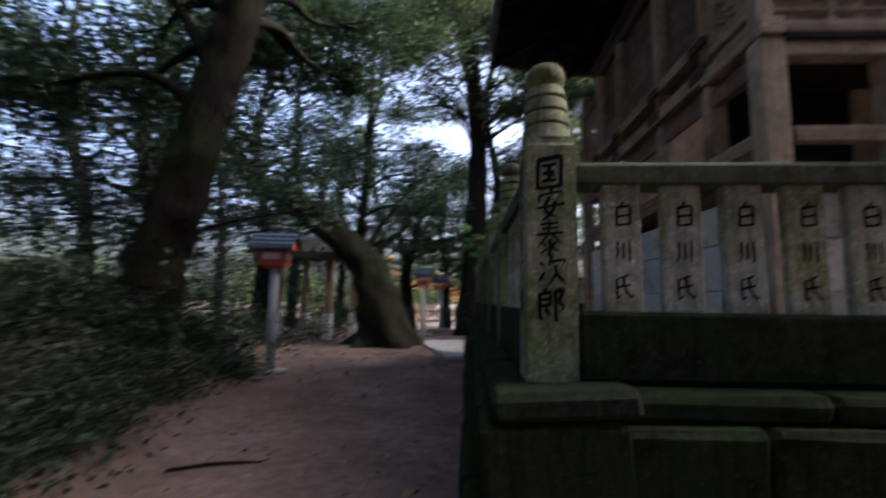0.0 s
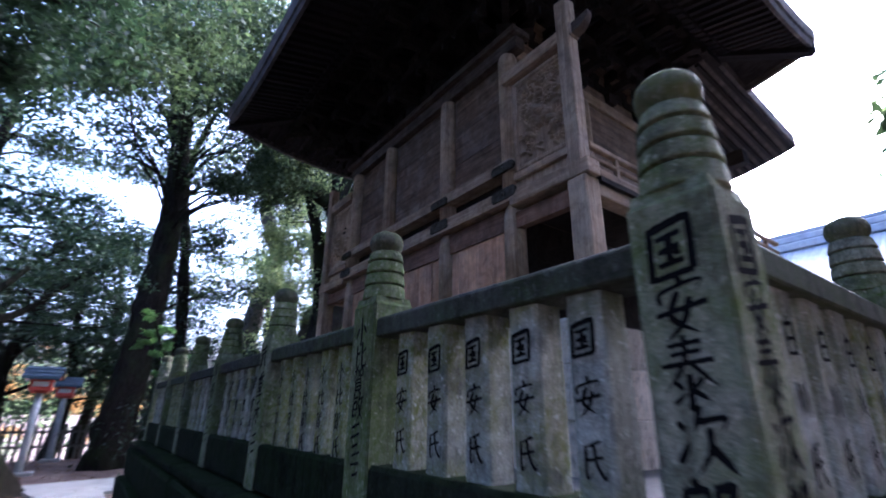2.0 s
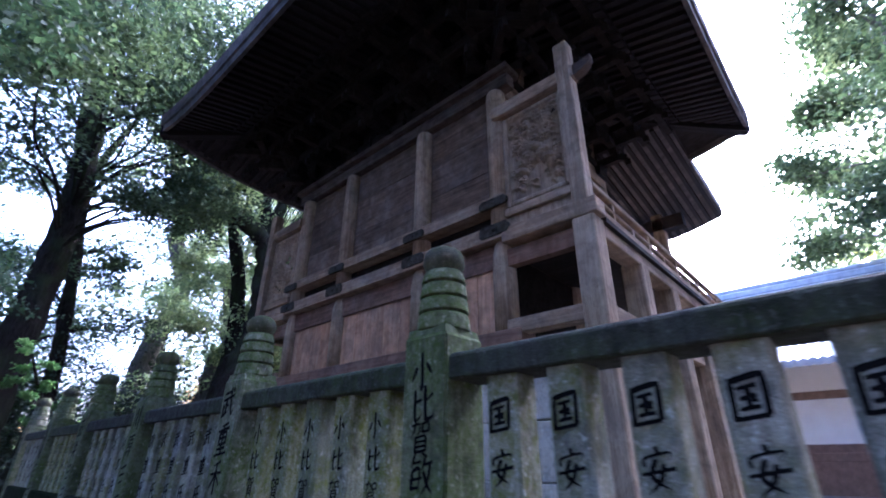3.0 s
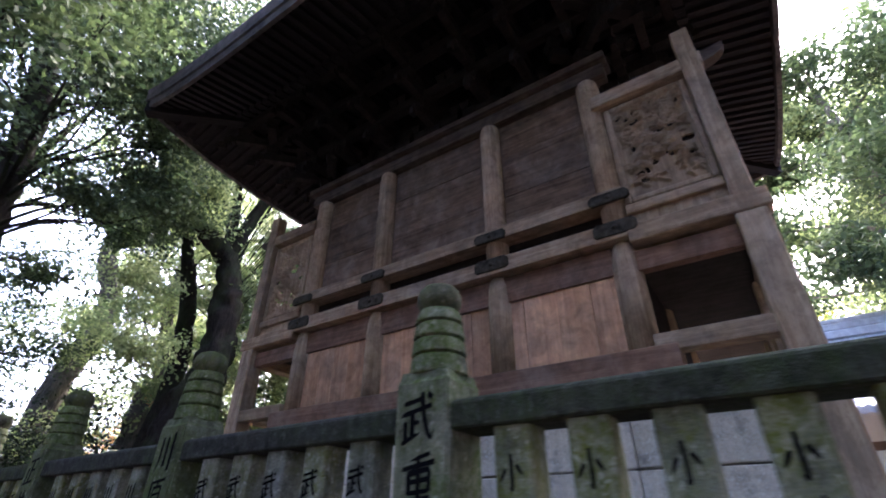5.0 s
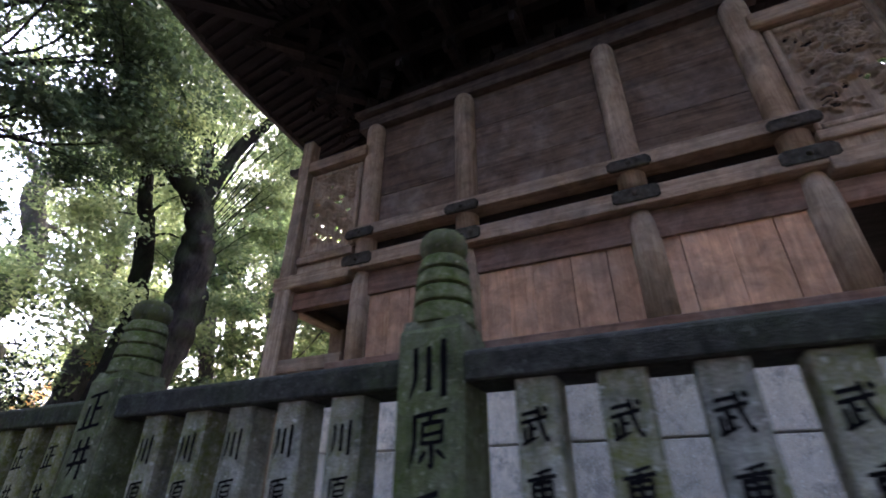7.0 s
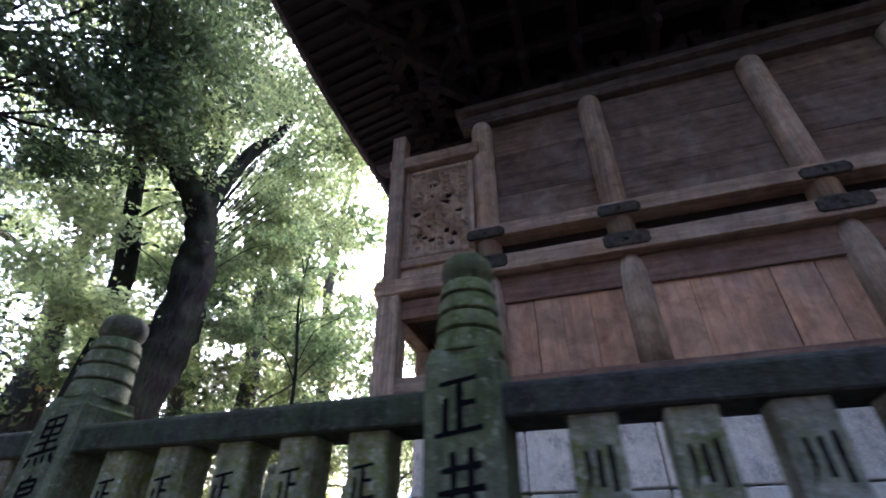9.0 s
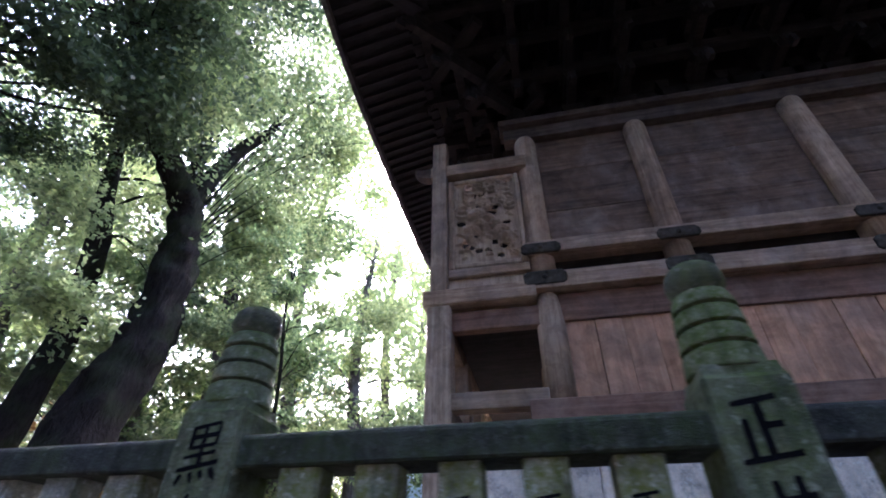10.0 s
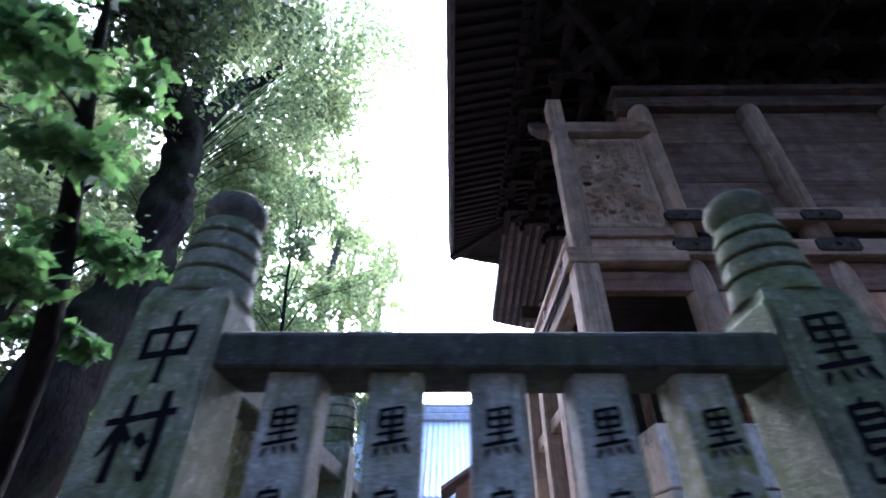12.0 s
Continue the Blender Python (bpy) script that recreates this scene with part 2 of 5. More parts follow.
M_LEAFO = leaf_mat("orange_maple_leaf", (0.4, 0.2, 0.08), (0.6, 0.38, 0.18), 0.5)
M_LITTER = leaf_mat("dry_leaf", (0.09, 0.055, 0.03), (0.24, 0.15, 0.08), 0.1, 0.8)


# ---- builders ----
def part(name, data, material, parent=None, label="", m=None, smooth=False):
    """One mesh object from a bmesh or a mesh, under parent, at the pose m in the parent's space."""
    if isinstance(data, bmesh.types.BMesh):
        me = bpy.data.meshes.new(name)
        data.to_mesh(me)
        data.free()
    else:
        me = data
    if material and not me.materials:
        me.materials.append(material)
    if smooth:
        me.polygons.foreach_set("use_smooth", [True] * len(me.polygons))
    ob = new(name, me)
    if parent:
        ob.parent = parent
    if m is not None:
        ob.matrix_basis = m
    if label:
        ob["label"] = label
    return ob


def empty(name, label, category, m=None, group="", kind=""):
    ob = new(name)
    ob.empty_display_size = 0.1
    if m is not None:
        ob.matrix_basis = m
    return tagged(ob, label, category, group, kind)


def box_bm(sx, sy, sz, bev=0.006, jitter=0.0, seed=0):
    bm = bmesh.new()
    bmesh.ops.create_cube(bm, size=1)
    bmesh.ops.scale(bm, vec=(sx, sy, sz), verts=bm.verts)
    if bev:
        bmesh.ops.bevel(bm, geom=bm.edges[:], offset=min(bev, 0.4 * min(sx, sy, sz)), segments=1, affect="EDGES")
    if jitter:
        r = random.Random(seed)
        for v in bm.verts:
            v.co += Vector((r.uniform(-1, 1), r.uniform(-1, 1), r.uniform(-1, 1))) * jitter
    return bm


_boxes = {}


def box(name, x0, x1, y0, y1, z0, z1, material, parent=None, label="", bev=0.006, jitter=0.0):
    """A bevelled box between two corners; alike boxes share their mesh."""
    size = (round(x1 - x0, 4), round(y1 - y0, 4), round(z1 - z0, 4))
    key = (size, material.name, bev, jitter)
    if key not in _boxes:
        me = bpy.data.meshes.new(name)
        bm = box_bm(*size, bev, jitter, len(_boxes))
        bm.to_mesh(me)
        bm.free()
        me.materials.append(material)
        _boxes[key] = me
    return part(name, _boxes[key], material, parent, label, pose((x0 + x1) / 2, (y0 + y1) / 2, (z0 + z1) / 2))


def lathe(profile, seg=24, wobble=0.0, seed=0):
    """A turned body from (radius, height) pairs, closed at both ends."""
    bm = bmesh.new()
    r = random.Random(seed)
    rings = []
    for rad, z in profile:
        rings.append([bm.verts.new((rad * math.cos(a) * (1 + r.uniform(-wobble, wobble)), rad * math.sin(a) * (1 + r.uniform(-wobble, wobble)), z))
                      for a in (2 * math.pi * i / seg for i in range(seg))])
    for a, b in zip(rings, rings[1:]):
        for i in range(seg):
            bm.faces.new((a[i], a[(i + 1) % seg], b[(i + 1) % seg], b[i]))
    bm.faces.new(rings[0][::-1])
    bm.faces.new(rings[-1])
    return bm


def mesh_of(name, bm, material, smooth=True):
    me = bpy.data.meshes.new(name)
    bm.to_mesh(me)
    bm.free()
    me.materials.append(material)
    if smooth:
        me.polygons.foreach_set("use_smooth", [True] * len(me.polygons))
    return me


def sheet(name, corners, material, parent=None, label=""):
    bm = bmesh.new()
    bm.faces.new([bm.verts.new(c) for c in corners])
    return part(name, bm, material, parent, label)


def tube_bm(points, radii, seg=9, rough=0.0, seed=0, bm=None, steps=4, roots=0.0):
    """A tapered tube along a smooth line through points."""
    bm = bm or bmesh.new()
    pts = [Vector(p) for p in points]
    line, rads = [], []
    for i in range(len(pts) - 1):
        p0, p1, p2, p3 = pts[max(i - 1, 0)], pts[i], pts[i + 1], pts[min(i + 2, len(pts) - 1)]
        for k in range(steps):
            t = k / steps
            line.append(0.5 * (2 * p1 + (p2 - p0) * t + (2 * p0 - 5 * p1 + 4 * p2 - p3) * t * t + (3 * p1 - p0 - 3 * p2 + p3) * t ** 3))
            rads.append(radii[i] * (1 - t) + radii[i + 1] * t)
    line.append(pts[-1])
    rads.append(radii[-1])
    prev = None
    for i, (p, rad) in enumerate(zip(line, rads)):
        d = (line[min(i + 1, len(line) - 1)] - line[max(i - 1, 0)]).normalized()
        q = d.to_track_quat("Z", "Y")
        ring = []
        for k in range(seg):
            a = 2 * math.pi * k / seg
            o = q @ Vector((math.cos(a), math.sin(a), 0))
            s = 1 + (rough * noise.noise((p + o * rad * 1.5) * (0.9 / max(rad, 0.05)) + Vector((seed, 0, 0))) if rough else 0)
            if roots:
                low = max(0.0, 1 - (p.z - line[0].z) / 1.3)
                s += roots * low * low * math.cos(5 * a + seed) + 0.07 * noise.noise(Vector((3.5 * math.cos(a), 3.5 * math.sin(a), p.z * 1.1 + seed))) + 0.05 * noise.noise(p * 2.6 + o * 2.0)
            ring.append(bm.verts.new(p + o * rad * s))
        if prev:
            best = min(range(seg), key=lambda k: (ring[k].co - prev[0].co).length)
            ring = ring[best:] + ring[:best]
            for k in range(seg):
                bm.faces.new((prev[k], prev[(k + 1) % seg], ring[(k + 1) % seg], ring[k]))
        else:
            bm.faces.new(ring[::-1])
        prev = ring
    bm.faces.new(prev)
    return bm


def leaves_mesh(name, centres, size, material, rng, droop=0.3, width=0.55):
    """Many small folded leaves, one at each centre, in one mesh."""
    n = len(centres)
    c = np.asarray(centres, dtype=np.float64)
    d = rng.normal(size=(n, 3))
    d[:, 2] = d[:, 2] * 0.6 - droop
    d /= np.linalg.norm(d, axis=1)[:, None]
    u = rng.normal(size=(n, 3))
    u[:, 2] += 1.2
    w = np.cross(d, u)
    w /= np.linalg.norm(w, axis=1)[:, None] + 1e-9
    nrm = np.cross(w, d)
    s = (size * rng.uniform(0.6, 1.3, n))[:, None]
    v = np.empty((n, 4, 3))
    v[:, 0] = c
    v[:, 1] = c + d * s * 0.45 + w * s * width * 0.5 + nrm * s * 0.1
    v[:, 2] = c + d * s
    v[:, 3] = c + d * s * 0.45 - w * s * width * 0.5 + nrm * s * 0.1
    me = bpy.data.meshes.new(name)
    me.vertices.add(n * 4)
    me.vertices.foreach_set("co", v.reshape(-1))
    me.loops.add(n * 4)
    me.loops.foreach_set("vertex_index", np.arange(n * 4, dtype=np.int32))
    me.polygons.add(n)
    me.polygons.foreach_set("loop_start", np.arange(0, n * 4, 4, dtype=np.int32))
    me.polygons.foreach_set("loop_total", np.full(n, 4, dtype=np.int32))
    me.update(calc_edges=True)
    me.materials.append(material)
    return me


BRUSH = {
    "国": "1.5 9 1.3 1/1.5 9 8.6 9.2 8.5 1/1.4 1.2 8.5 1.2/3 7.2 7 7.4/3.2 5.2 6.8 5.3/2.8 3 7.2 3/5 7.3 5 3/6 4.6 6.8 3.8t",
    "安": "5 10 5.2 8.8/1.5 6.6 1.8 8.3 8.6 8.5 7.8 7t/4.6 7.4 3.2 4 7.6 1t/6.6 6 5 3 1.6 0.6t/0.6 4.8 9.6 5.2",
    "泰": "2.2 9 7.8 9.2/2.6 7.7 7.4 7.8/0.8 6.2 9.2 6.4/5 10 4.4 6.5 0.8 2.6t/5.4 6.4 9.4 2.8t/5 4.6 5 0.6 4.2 1t/2.8 3.8 4 3/2.2 1.2 4.4 2.4t/7 4 5.8 3/5.6 2.6 7.8 1t",
    "次": "1 8 2 7/0.8 3 2.8 5.4t/5 9.6 3.8 6.6t/4.6 7.8 8.8 8 7.8 6.2t/6.2 6.6 5.6 3.6 2.8 0.6t/6 4.4 9.4 0.8t",
    "郎": "2.4 9.8 3 9/1 8.6 1 1.6 2.4 2.2t/1 8.6 4.4 8.7 4.3 5/1.2 6.8 4.3 6.9/1.2 5 4.3 5.1/3 4 4.6 2t/6.2 9 6.2 0.2/6.2 8.8 8.8 9 7.4 6.2 9 4 7 3t",
    "白": "5 10 3.8 8.6t/2 8.2 2 0.8/2 8.2 8 8.3 7.9 0.8/2.2 4.7 7.9 4.8/2.1 1.1 7.9 1.1",
    "川": "2.2 9 2.2 4 0.8 0.8t/5 8.6 5 1.8/8 9.2 8 0.4",
    "氏": "7.6 9.6 2 8.6t/2.2 8.6 2.2 1.4 4.6 2.6t/2.2 5.4 8.2 5.8/5.2 8.8 6 4 8.8 0.8 9.4 2.6t",
    "小": "5 9.6 5 0.8 3.8 1.6t/2.6 6.2 0.8 3t/7 6.6 9.2 3.6t",
    "比": "1.4 9 1.4 1.4 4.4 2.6t/1.4 6 4.2 6.3/5.8 9.4 5.8 2 6.6 1 9 1.2 9.2 3t/8.8 7 5.9 5.4t",
    "賀": "2.8 9.8 2.4 7.6 0.8 6t/1 8.8 4.6 8.9 4.2 6.6 3.4 6.9t/5.8 8.8 5.8 6.6/5.8 8.8 8.6 8.9 8.5 6.6/5.9 6.8 8.5 6.8/2.8 5.6 2.8 1.8/2.8 5.6 7.2 5.7 7.2 1.8/2.9 4.4 7.2 4.4/2.9 3.2 7.2 3.2/2.9 2 7.2 2/3.6 1.6 1.8 0.2t/6 1.6 8.4 0.2t",
    "武": "1 8.6 6 8.9/0.8 6.6 8.8 7/6.2 9.8 6.8 5 8.4 1 9.4 2.8t/3.4 6.4 3.4 2/3.4 4.4 5.4 4.5/1.6 4.8 1.6 1.8/0.8 1.4 5.8 2.4t/8 9.4 9 8.2",
    "重": "7.6 9.8 2.6 9.2t/0.8 8 9.2 8.2/2.4 7 2.4 3.6/2.4 7 7.6 7.1 7.5 3.6/2.5 5.4 7.5 5.4/2.5 3.8 7.5 3.8/5 9.4 5 1/2 2.4 8 2.5/0.8 0.8 9.4 0.9",
    "禾": "7.4 9.8 2.4 8.8t/0.8 6.4 9.2 6.6/5 9 5 0.4/4.8 6.2 0.8 2t/5.2 6.2 9.4 2.2t",
    "原": "1.6 9 9 9.2/1.8 9 1.7 4 0.6 0.6t/5.6 8.8 4.8 7.8t/3.6 7.4 3.6 4.2/3.6 7.4 7.8 7.5 7.7 4.2/3.7 5.8 7.7 5.8/3.7 4.4 7.7 4.4/5.7 4.2 5.7 0.8 4.8 1.4t/4.2 3 2.8 1.4t/7 3 8.8 1.4t",
    "正": "1.4 8.8 8.6 9/5.2 8.8 5.2 1/5.3 5 8.2 5.1/2.4 6 2.4 1/0.6 0.8 9.4 1",
    "井": "1.4 7 8.6 7.2/0.8 4 9.2 4.2/3.4 9.2 3.3 4 1.6 0.6t/6.6 9.4 6.6 0.4",
    "黒": "2.2 9.6 2.2 6.2/2.2 9.6 7.8 9.7 7.7 6.2/2.3 7.9 7.7 7.9/2.3 6.3 7.7 6.3/5 9.5 5 3/1.8 4.8 8.2 4.9/0.8 3 9.2 3.2/2 2 1 0.4t/4 2 4.4 0.6t/6 2 6.8 0.6t/8 2.2 9.4 0.4t",
    "島": "5 10 4.2 9.2t/2.6 9 2.6 3.6/2.6 9 7.2 9.1 7.1 6.4/2.7 7.7 7.1 7.8/2.7 6.4 7.1 6.5/2.7 5 9 5.1/2.6 3.7 8.8 3.8 8.6 1 7.4 0.6 6.6 1.2t/4.4 3 4.4 0.8/1.6 2.6 1.6 0.8 6.6 0.9/6.6 2.8 6.6 0.9",
    "治": "1.6 9 2.6 8/0.8 6.4 1.8 5.6/1 1 2.8 4t/6 9.4 4.4 6 8 6.4t/8 7.4 9 5.6/4.6 4.4 4.6 0.8/4.6 4.4 8.6 4.5 8.4 0.8/4.7 1 8.4 1",
    "徳": "2.8 9.6 0.8 7t/3 7.2 0.6 4t/2 5.4 2 0.4/4 8.4 9.2 8.6/6.6 9.8 6.4 7.4/4.4 7.2 4.4 4.8/4.4 7.2 8.8 7.3 8.7 4.8/4.5 5 8.7 5/6 7.1 6 5/7.4 7.1 7.4 5/3.6 3 3.2 1.2t/5 3.4 5 1 7.6 0.8 7.8 2t/6.4 3.6 7 2.8/8.4 3.4 9.4 2t",
    "敏": "2 9.6 0.6 7.4t/1.6 8.4 4.8 8.5/1.4 6.6 1 2.6/1.4 6.6 4.4 6.7 3.8 1.4t/0.4 4.6 5.2 4.8/1 2.6 4 2.7/6.8 9.6 5.4 6t/6.4 7.6 9.4 7.8/8.6 7.6 7.4 3.4 4.8 0.8t/6 5.8 7.4 3 9.6 0.8t",
    "中": "1.6 7.4 1.8 3.6/1.6 7.4 8.4 7.6 8 3.8/1.8 4 8 4.2/5 10 5 0.2",
    "村": "0.6 7 4.6 7.2/2.8 9.6 2.7 0.4/2.6 6.6 0.6 3t/3 6 4.4 4.4/5 7.2 9.6 7.4/7.8 9.6 7.8 0.8 6.6 1.4t/5.6 5 6.6 3.8",
}


def brush_strokes(text, r):
    """Brushed ribbons of one character on a square of side 1: a pressed start, a lean middle and a blunt or drawn-out end."""
    vs, fs = [], []
    slim = 0.8 if text.count("/") > 8 else 1.0
    for layer, stroke in enumerate(text.split("/")):
        drawn = stroke.endswith("t")
        q = [float(v) for v in stroke.rstrip("t").split()]
        knots = [Vector((x / 10 - 0.5 + r.uniform(-0.012, 0.012), y / 10 - 0.5 + r.uniform(-0.012, 0.012))) for x, y in zip(q[::2], q[1::2])]
        line = []
        for i in range(len(knots) - 1):
            p0, p1, p2, p3 = knots[max(i - 1, 0)], knots[i], knots[i + 1], knots[min(i + 2, len(knots) - 1)]
            for j in range(5):
                t = j / 5
                bend = 0.5 * (2 * p1 + (p2 - p0) * t + (2 * p0 - 5 * p1 + 4 * p2 - p3) * t * t + (3 * p1 - p0 - 3 * p2 + p3) * t ** 3)
                line.append(bend if drawn else p1.lerp(p2, t).lerp(bend, 0.25))
        line.append(knots[-1])
        flat = abs(knots[-1].x - knots[0].x) > abs(knots[-1].y - knots[0].y)
        wide = slim * (0.045 if flat else 0.06) * r.uniform(0.88, 1.12)
        n0 = len(vs)
        for i, p in enumerate(line):
            d = (line[min(i + 1, len(line) - 1)] - line[max(i - 1, 0)]).normalized()
            f = i / (len(line) - 1)
            w = wide * (1.15 - 0.5 * f + (0.42 * f * f if not drawn else 0.0)) * r.uniform(0.93, 1.07)
            if drawn and f > 0.55:
                w *= max(0.12, 1 - ((f - 0.55) / 0.45) ** 1.6)
            if i == 0:
                p = p - d * wide * 0.6
                w *= 0.7
            vs += [(p.x - d.y * w, -0.0025 * layer, p.y + d.x * w), (p.x + d.y * w, -0.0025 * layer, p.y - d.x * w)]
        if n0:
            # the hair that the lifted brush trails to its next stroke
            a = vs[n0 - 1]
            vs.append((a[0] + 0.002, a[1], a[2] + 0.002))
            fs.append((n0 - 1, n0, len(vs) - 1))
        fs += [(n0 + 2 * i, n0 + 2 * i + 2, n0 + 2 * i + 3, n0 + 2 * i + 1) for i in range(len(line) - 1)]
    return vs, fs


def character_mesh(ch, size, r):
    """One brushed character in the plane facing -y; 'I' gives plain strokes for what cannot be read."""
    vs, fs = brush_strokes(BRUSH.get(ch, "2 7.6 8 8.2/1.6 4.6 8 5/3 1.4 7.4 1.9"), r)
    k, lean, dx = size * r.uniform(0.94, 1.06), r.uniform(0.08, 0.15), r.uniform(-0.06, 0.06) * size
    me = bpy.data.meshes.new("character")
    me.from_pydata([(x * k * 0.92 + dx, y * k, z * k * 1.06 + lean * x * k) for x, y, z in vs], [], fs)
    me.materials.append(M_INK)
    return me


def inscription(text, size, step, seed=0):
    """Characters one under another, as (mesh, drop below the first)."""
    r = random.Random(seed)
    return [(character_mesh(ch, size, r), i * step) for i, ch in enumerate(text)]


def inscribe(ink, owner, m):
    for me, drop in ink:
        part("character", me, None, owner, "black painted character", m @ pose(0, 0, -drop))


# ---- ground ----
rng = np.random.default_rng(4)


def ground_height(x, y):
    """The bank on the outer side of the path, and the slope that falls away behind it."""
    h = 0.02 * noise.noise(Vector((x * 0.9, y * 0.9, 0)))
    if x < -1.3 and y < 7.2:
        b = min(1, max(0, (-1.75 - x - 0.25 * max(0, y - 2) ** 0.7) / 1.6)) * min(1, max(0, (6.9 - y) / 1.4))
        b = b * b * (3 - 2 * b)
        h += b * (1.0 + 0.25 * noise.noise(Vector((x * 1.2, y * 1.2, 3))))
    far = max(0.0, y - 19) + max(0.0, -7 - x)
    h -= min(3.0, 0.13 * far)
    return h


def grid_sheet(name, xs, ys, zf, material):
    vs = [(x, y, zf(x, y)) for y in ys for x in xs]
    n = len(xs)
    fs = [(j * n + i, j * n + i + 1, (j + 1) * n + i + 1, (j + 1) * n + i) for j in range(len(ys) - 1) for i in range(n - 1)]
    me = bpy.data.meshes.new(name)
    me.from_pydata(vs, [], fs)
    me.polygons.foreach_set("use_smooth", [True] * len(fs))
    return part(name, me, material)


gx = sorted(set([-400, -150, -70, -40, -30, -24, -18, -14, 12, 16, 20, 30, 45, 70, 150, 400] + [round(-11 + 0.3 * i, 2) for i in range(75)]))
gy = sorted(set([-400, -150, -60, -30, -15, -9, -6, 30, 34, 40, 50, 70, 150, 400] + [round(-4 + 0.3 * i, 2) for i in range(105)]))
ground = grid_sheet("ground", gx, gy, ground_height, M_SOIL)
tagged(ground, "packed brown soil path with scattered dry leaves", "ground", kind="structure")
pave = bmesh.new()
_edge = [(-0.35, 9.5), (-0.06, 9.5), (-0.06, 11.7), (8.5, 11.7), (8.5, 13.4), (0.3, 13.6), (-1.35, 13.2), (-0.9, 11.4)]
_top = [pave.verts.new((x, y, 0.05)) for x, y in _edge]
_low = [pave.verts.new((x, y, -0.1)) for x, y in _edge]
pave.faces.new(_top)
for i in range(len(_edge)):
    pave.faces.new((_low[i], _low[(i + 1) % len(_edge)], _top[(i + 1) % len(_edge)], _top[i]))
tagged(part("pavement", pave, M_CONC), "pale worn concrete path beyond the fence corner", "pavement", kind="structure")

# ---- stone fence and its retaining wall ----
PITCH, Y0, X0, N_BAY = 1.403, 1.872, 0.325, 6
Y_END = Y0 + PITCH * N_BAY
POST_YS = [Y0 + PITCH * i + {4: 0.045, 5: 0.03}.get(i, 0.0) for i in range(N_BAY + 1)]
Z_BASE, Z_SLAT0, Z_SLAT1, Z_RAIL0, Z_RAIL1, Z_SHAFT = 0.9, 1.16, 1.66, 1.655, 1.742, 1.815


def post_meshes(stone):
    bm = bmesh.new()
    h = 0.099
    rings = []
    for s, z in ((h, Z_BASE), (h, Z_SHAFT - 0.012), (h - 0.008, Z_SHAFT), (0.086, Z_SHAFT + 0.028)):
        rings.append([bm.verts.new((sx * s, sy * s, z)) for sx, sy in ((-1, -1), (1, -1), (1, 1), (-1, 1))])
    for a, b in zip(rings, rings[1:]):
        for i in range(4):
            bm.faces.new((a[i], a[(i + 1) % 4], b[(i + 1) % 4], b[i]))
    bm.faces.new(rings[0][::-1])
    bm.faces.new(rings[-1])
    vertical = [e for e in bm.edges if abs(e.verts[0].co.z - e.verts[1].co.z) > 0.3]
    bmesh.ops.bevel(bm, geom=vertical, offset=0.008, segments=2, affect="EDGES")
    shaft = mesh_of("post", bm, stone, False)
    prof, z = [], Z_SHAFT + 0.02
    for r0, r1, dz in ((0.099, 0.094, 0.07), (0.094, 0.09, 0.058), (0.09, 0.085, 0.057), (0.085, 0.075, 0.056)):
        prof += [(r0 - 0.014, z), (r0 - 0.001, z + 0.004), (r0, z + 0.009), (r1, z + dz - 0.012), (r1 - 0.004, z + dz - 0.007), (r1 - 0.015, z + dz - 0.005)]
        z += dz
    neck = mesh_of("neck", lathe(prof, 44, 0.003), stone, False)
    k = z - 0.012
    knob = mesh_of("knob", lathe([(0.062, k), (0.066, k + 0.014), (0.076, k + 0.026), (0.081, k + 0.042), (0.081, k + 0.06), (0.075, k + 0.082), (0.06, k + 0.099), (0.036, k + 0.111), (0.01, k + 0.115)], 26, 0.012, 3), M_KNOB)
    return shaft, neck, knob


PLAIN_POST, MOSSY_POST = post_meshes(M_POST), post_meshes(M_MOSSY)


def fence_post(parent, x, y, faces=(), seed=0, mossy=False):
    shaft, neck, knob = MOSSY_POST if mossy else PLAIN_POST
    post = part("post", shaft, None, parent, m=pose(x, y, 0))
    part("neck", neck, None, post, "ringed round stone neck", pose(0, 0, 0, 0, 0, 37 * seed))
    part("knob", knob, None, post, "dark mossy rounded stone knob", pose(0, 0, 0, 0, 0, 53 * seed))
    for text, turn in faces:
        m = pose(0, 0, 0, 0, 0, turn) @ pose(0, -0.1005, 1.69)
        size, step = {4: (0.15, 0.175), 5: (0.128, 0.127)}.get(len(text), (0.112, 0.106))
        inscribe(inscription(text, size, step, seed), post, m)
    return post


def slat_mesh(w, d, seed, stone=M_STONE):
    bm = box_bm(w, d, Z_SLAT1 - Z_SLAT0 + 0.03, 0.009, 0.0022, seed)
    return mesh_of("slat", bm, stone, False)


SLATS = [slat_mesh(0.112, 0.11, s) for s in range(4)]
MOSSY_SLATS = [slat_mesh(0.112, 0.11, 20 + s, M_SLATM) for s in range(4)]
WIDE_SLATS = [slat_mesh(0.148, 0.06, 10 + s) for s in range(4)]


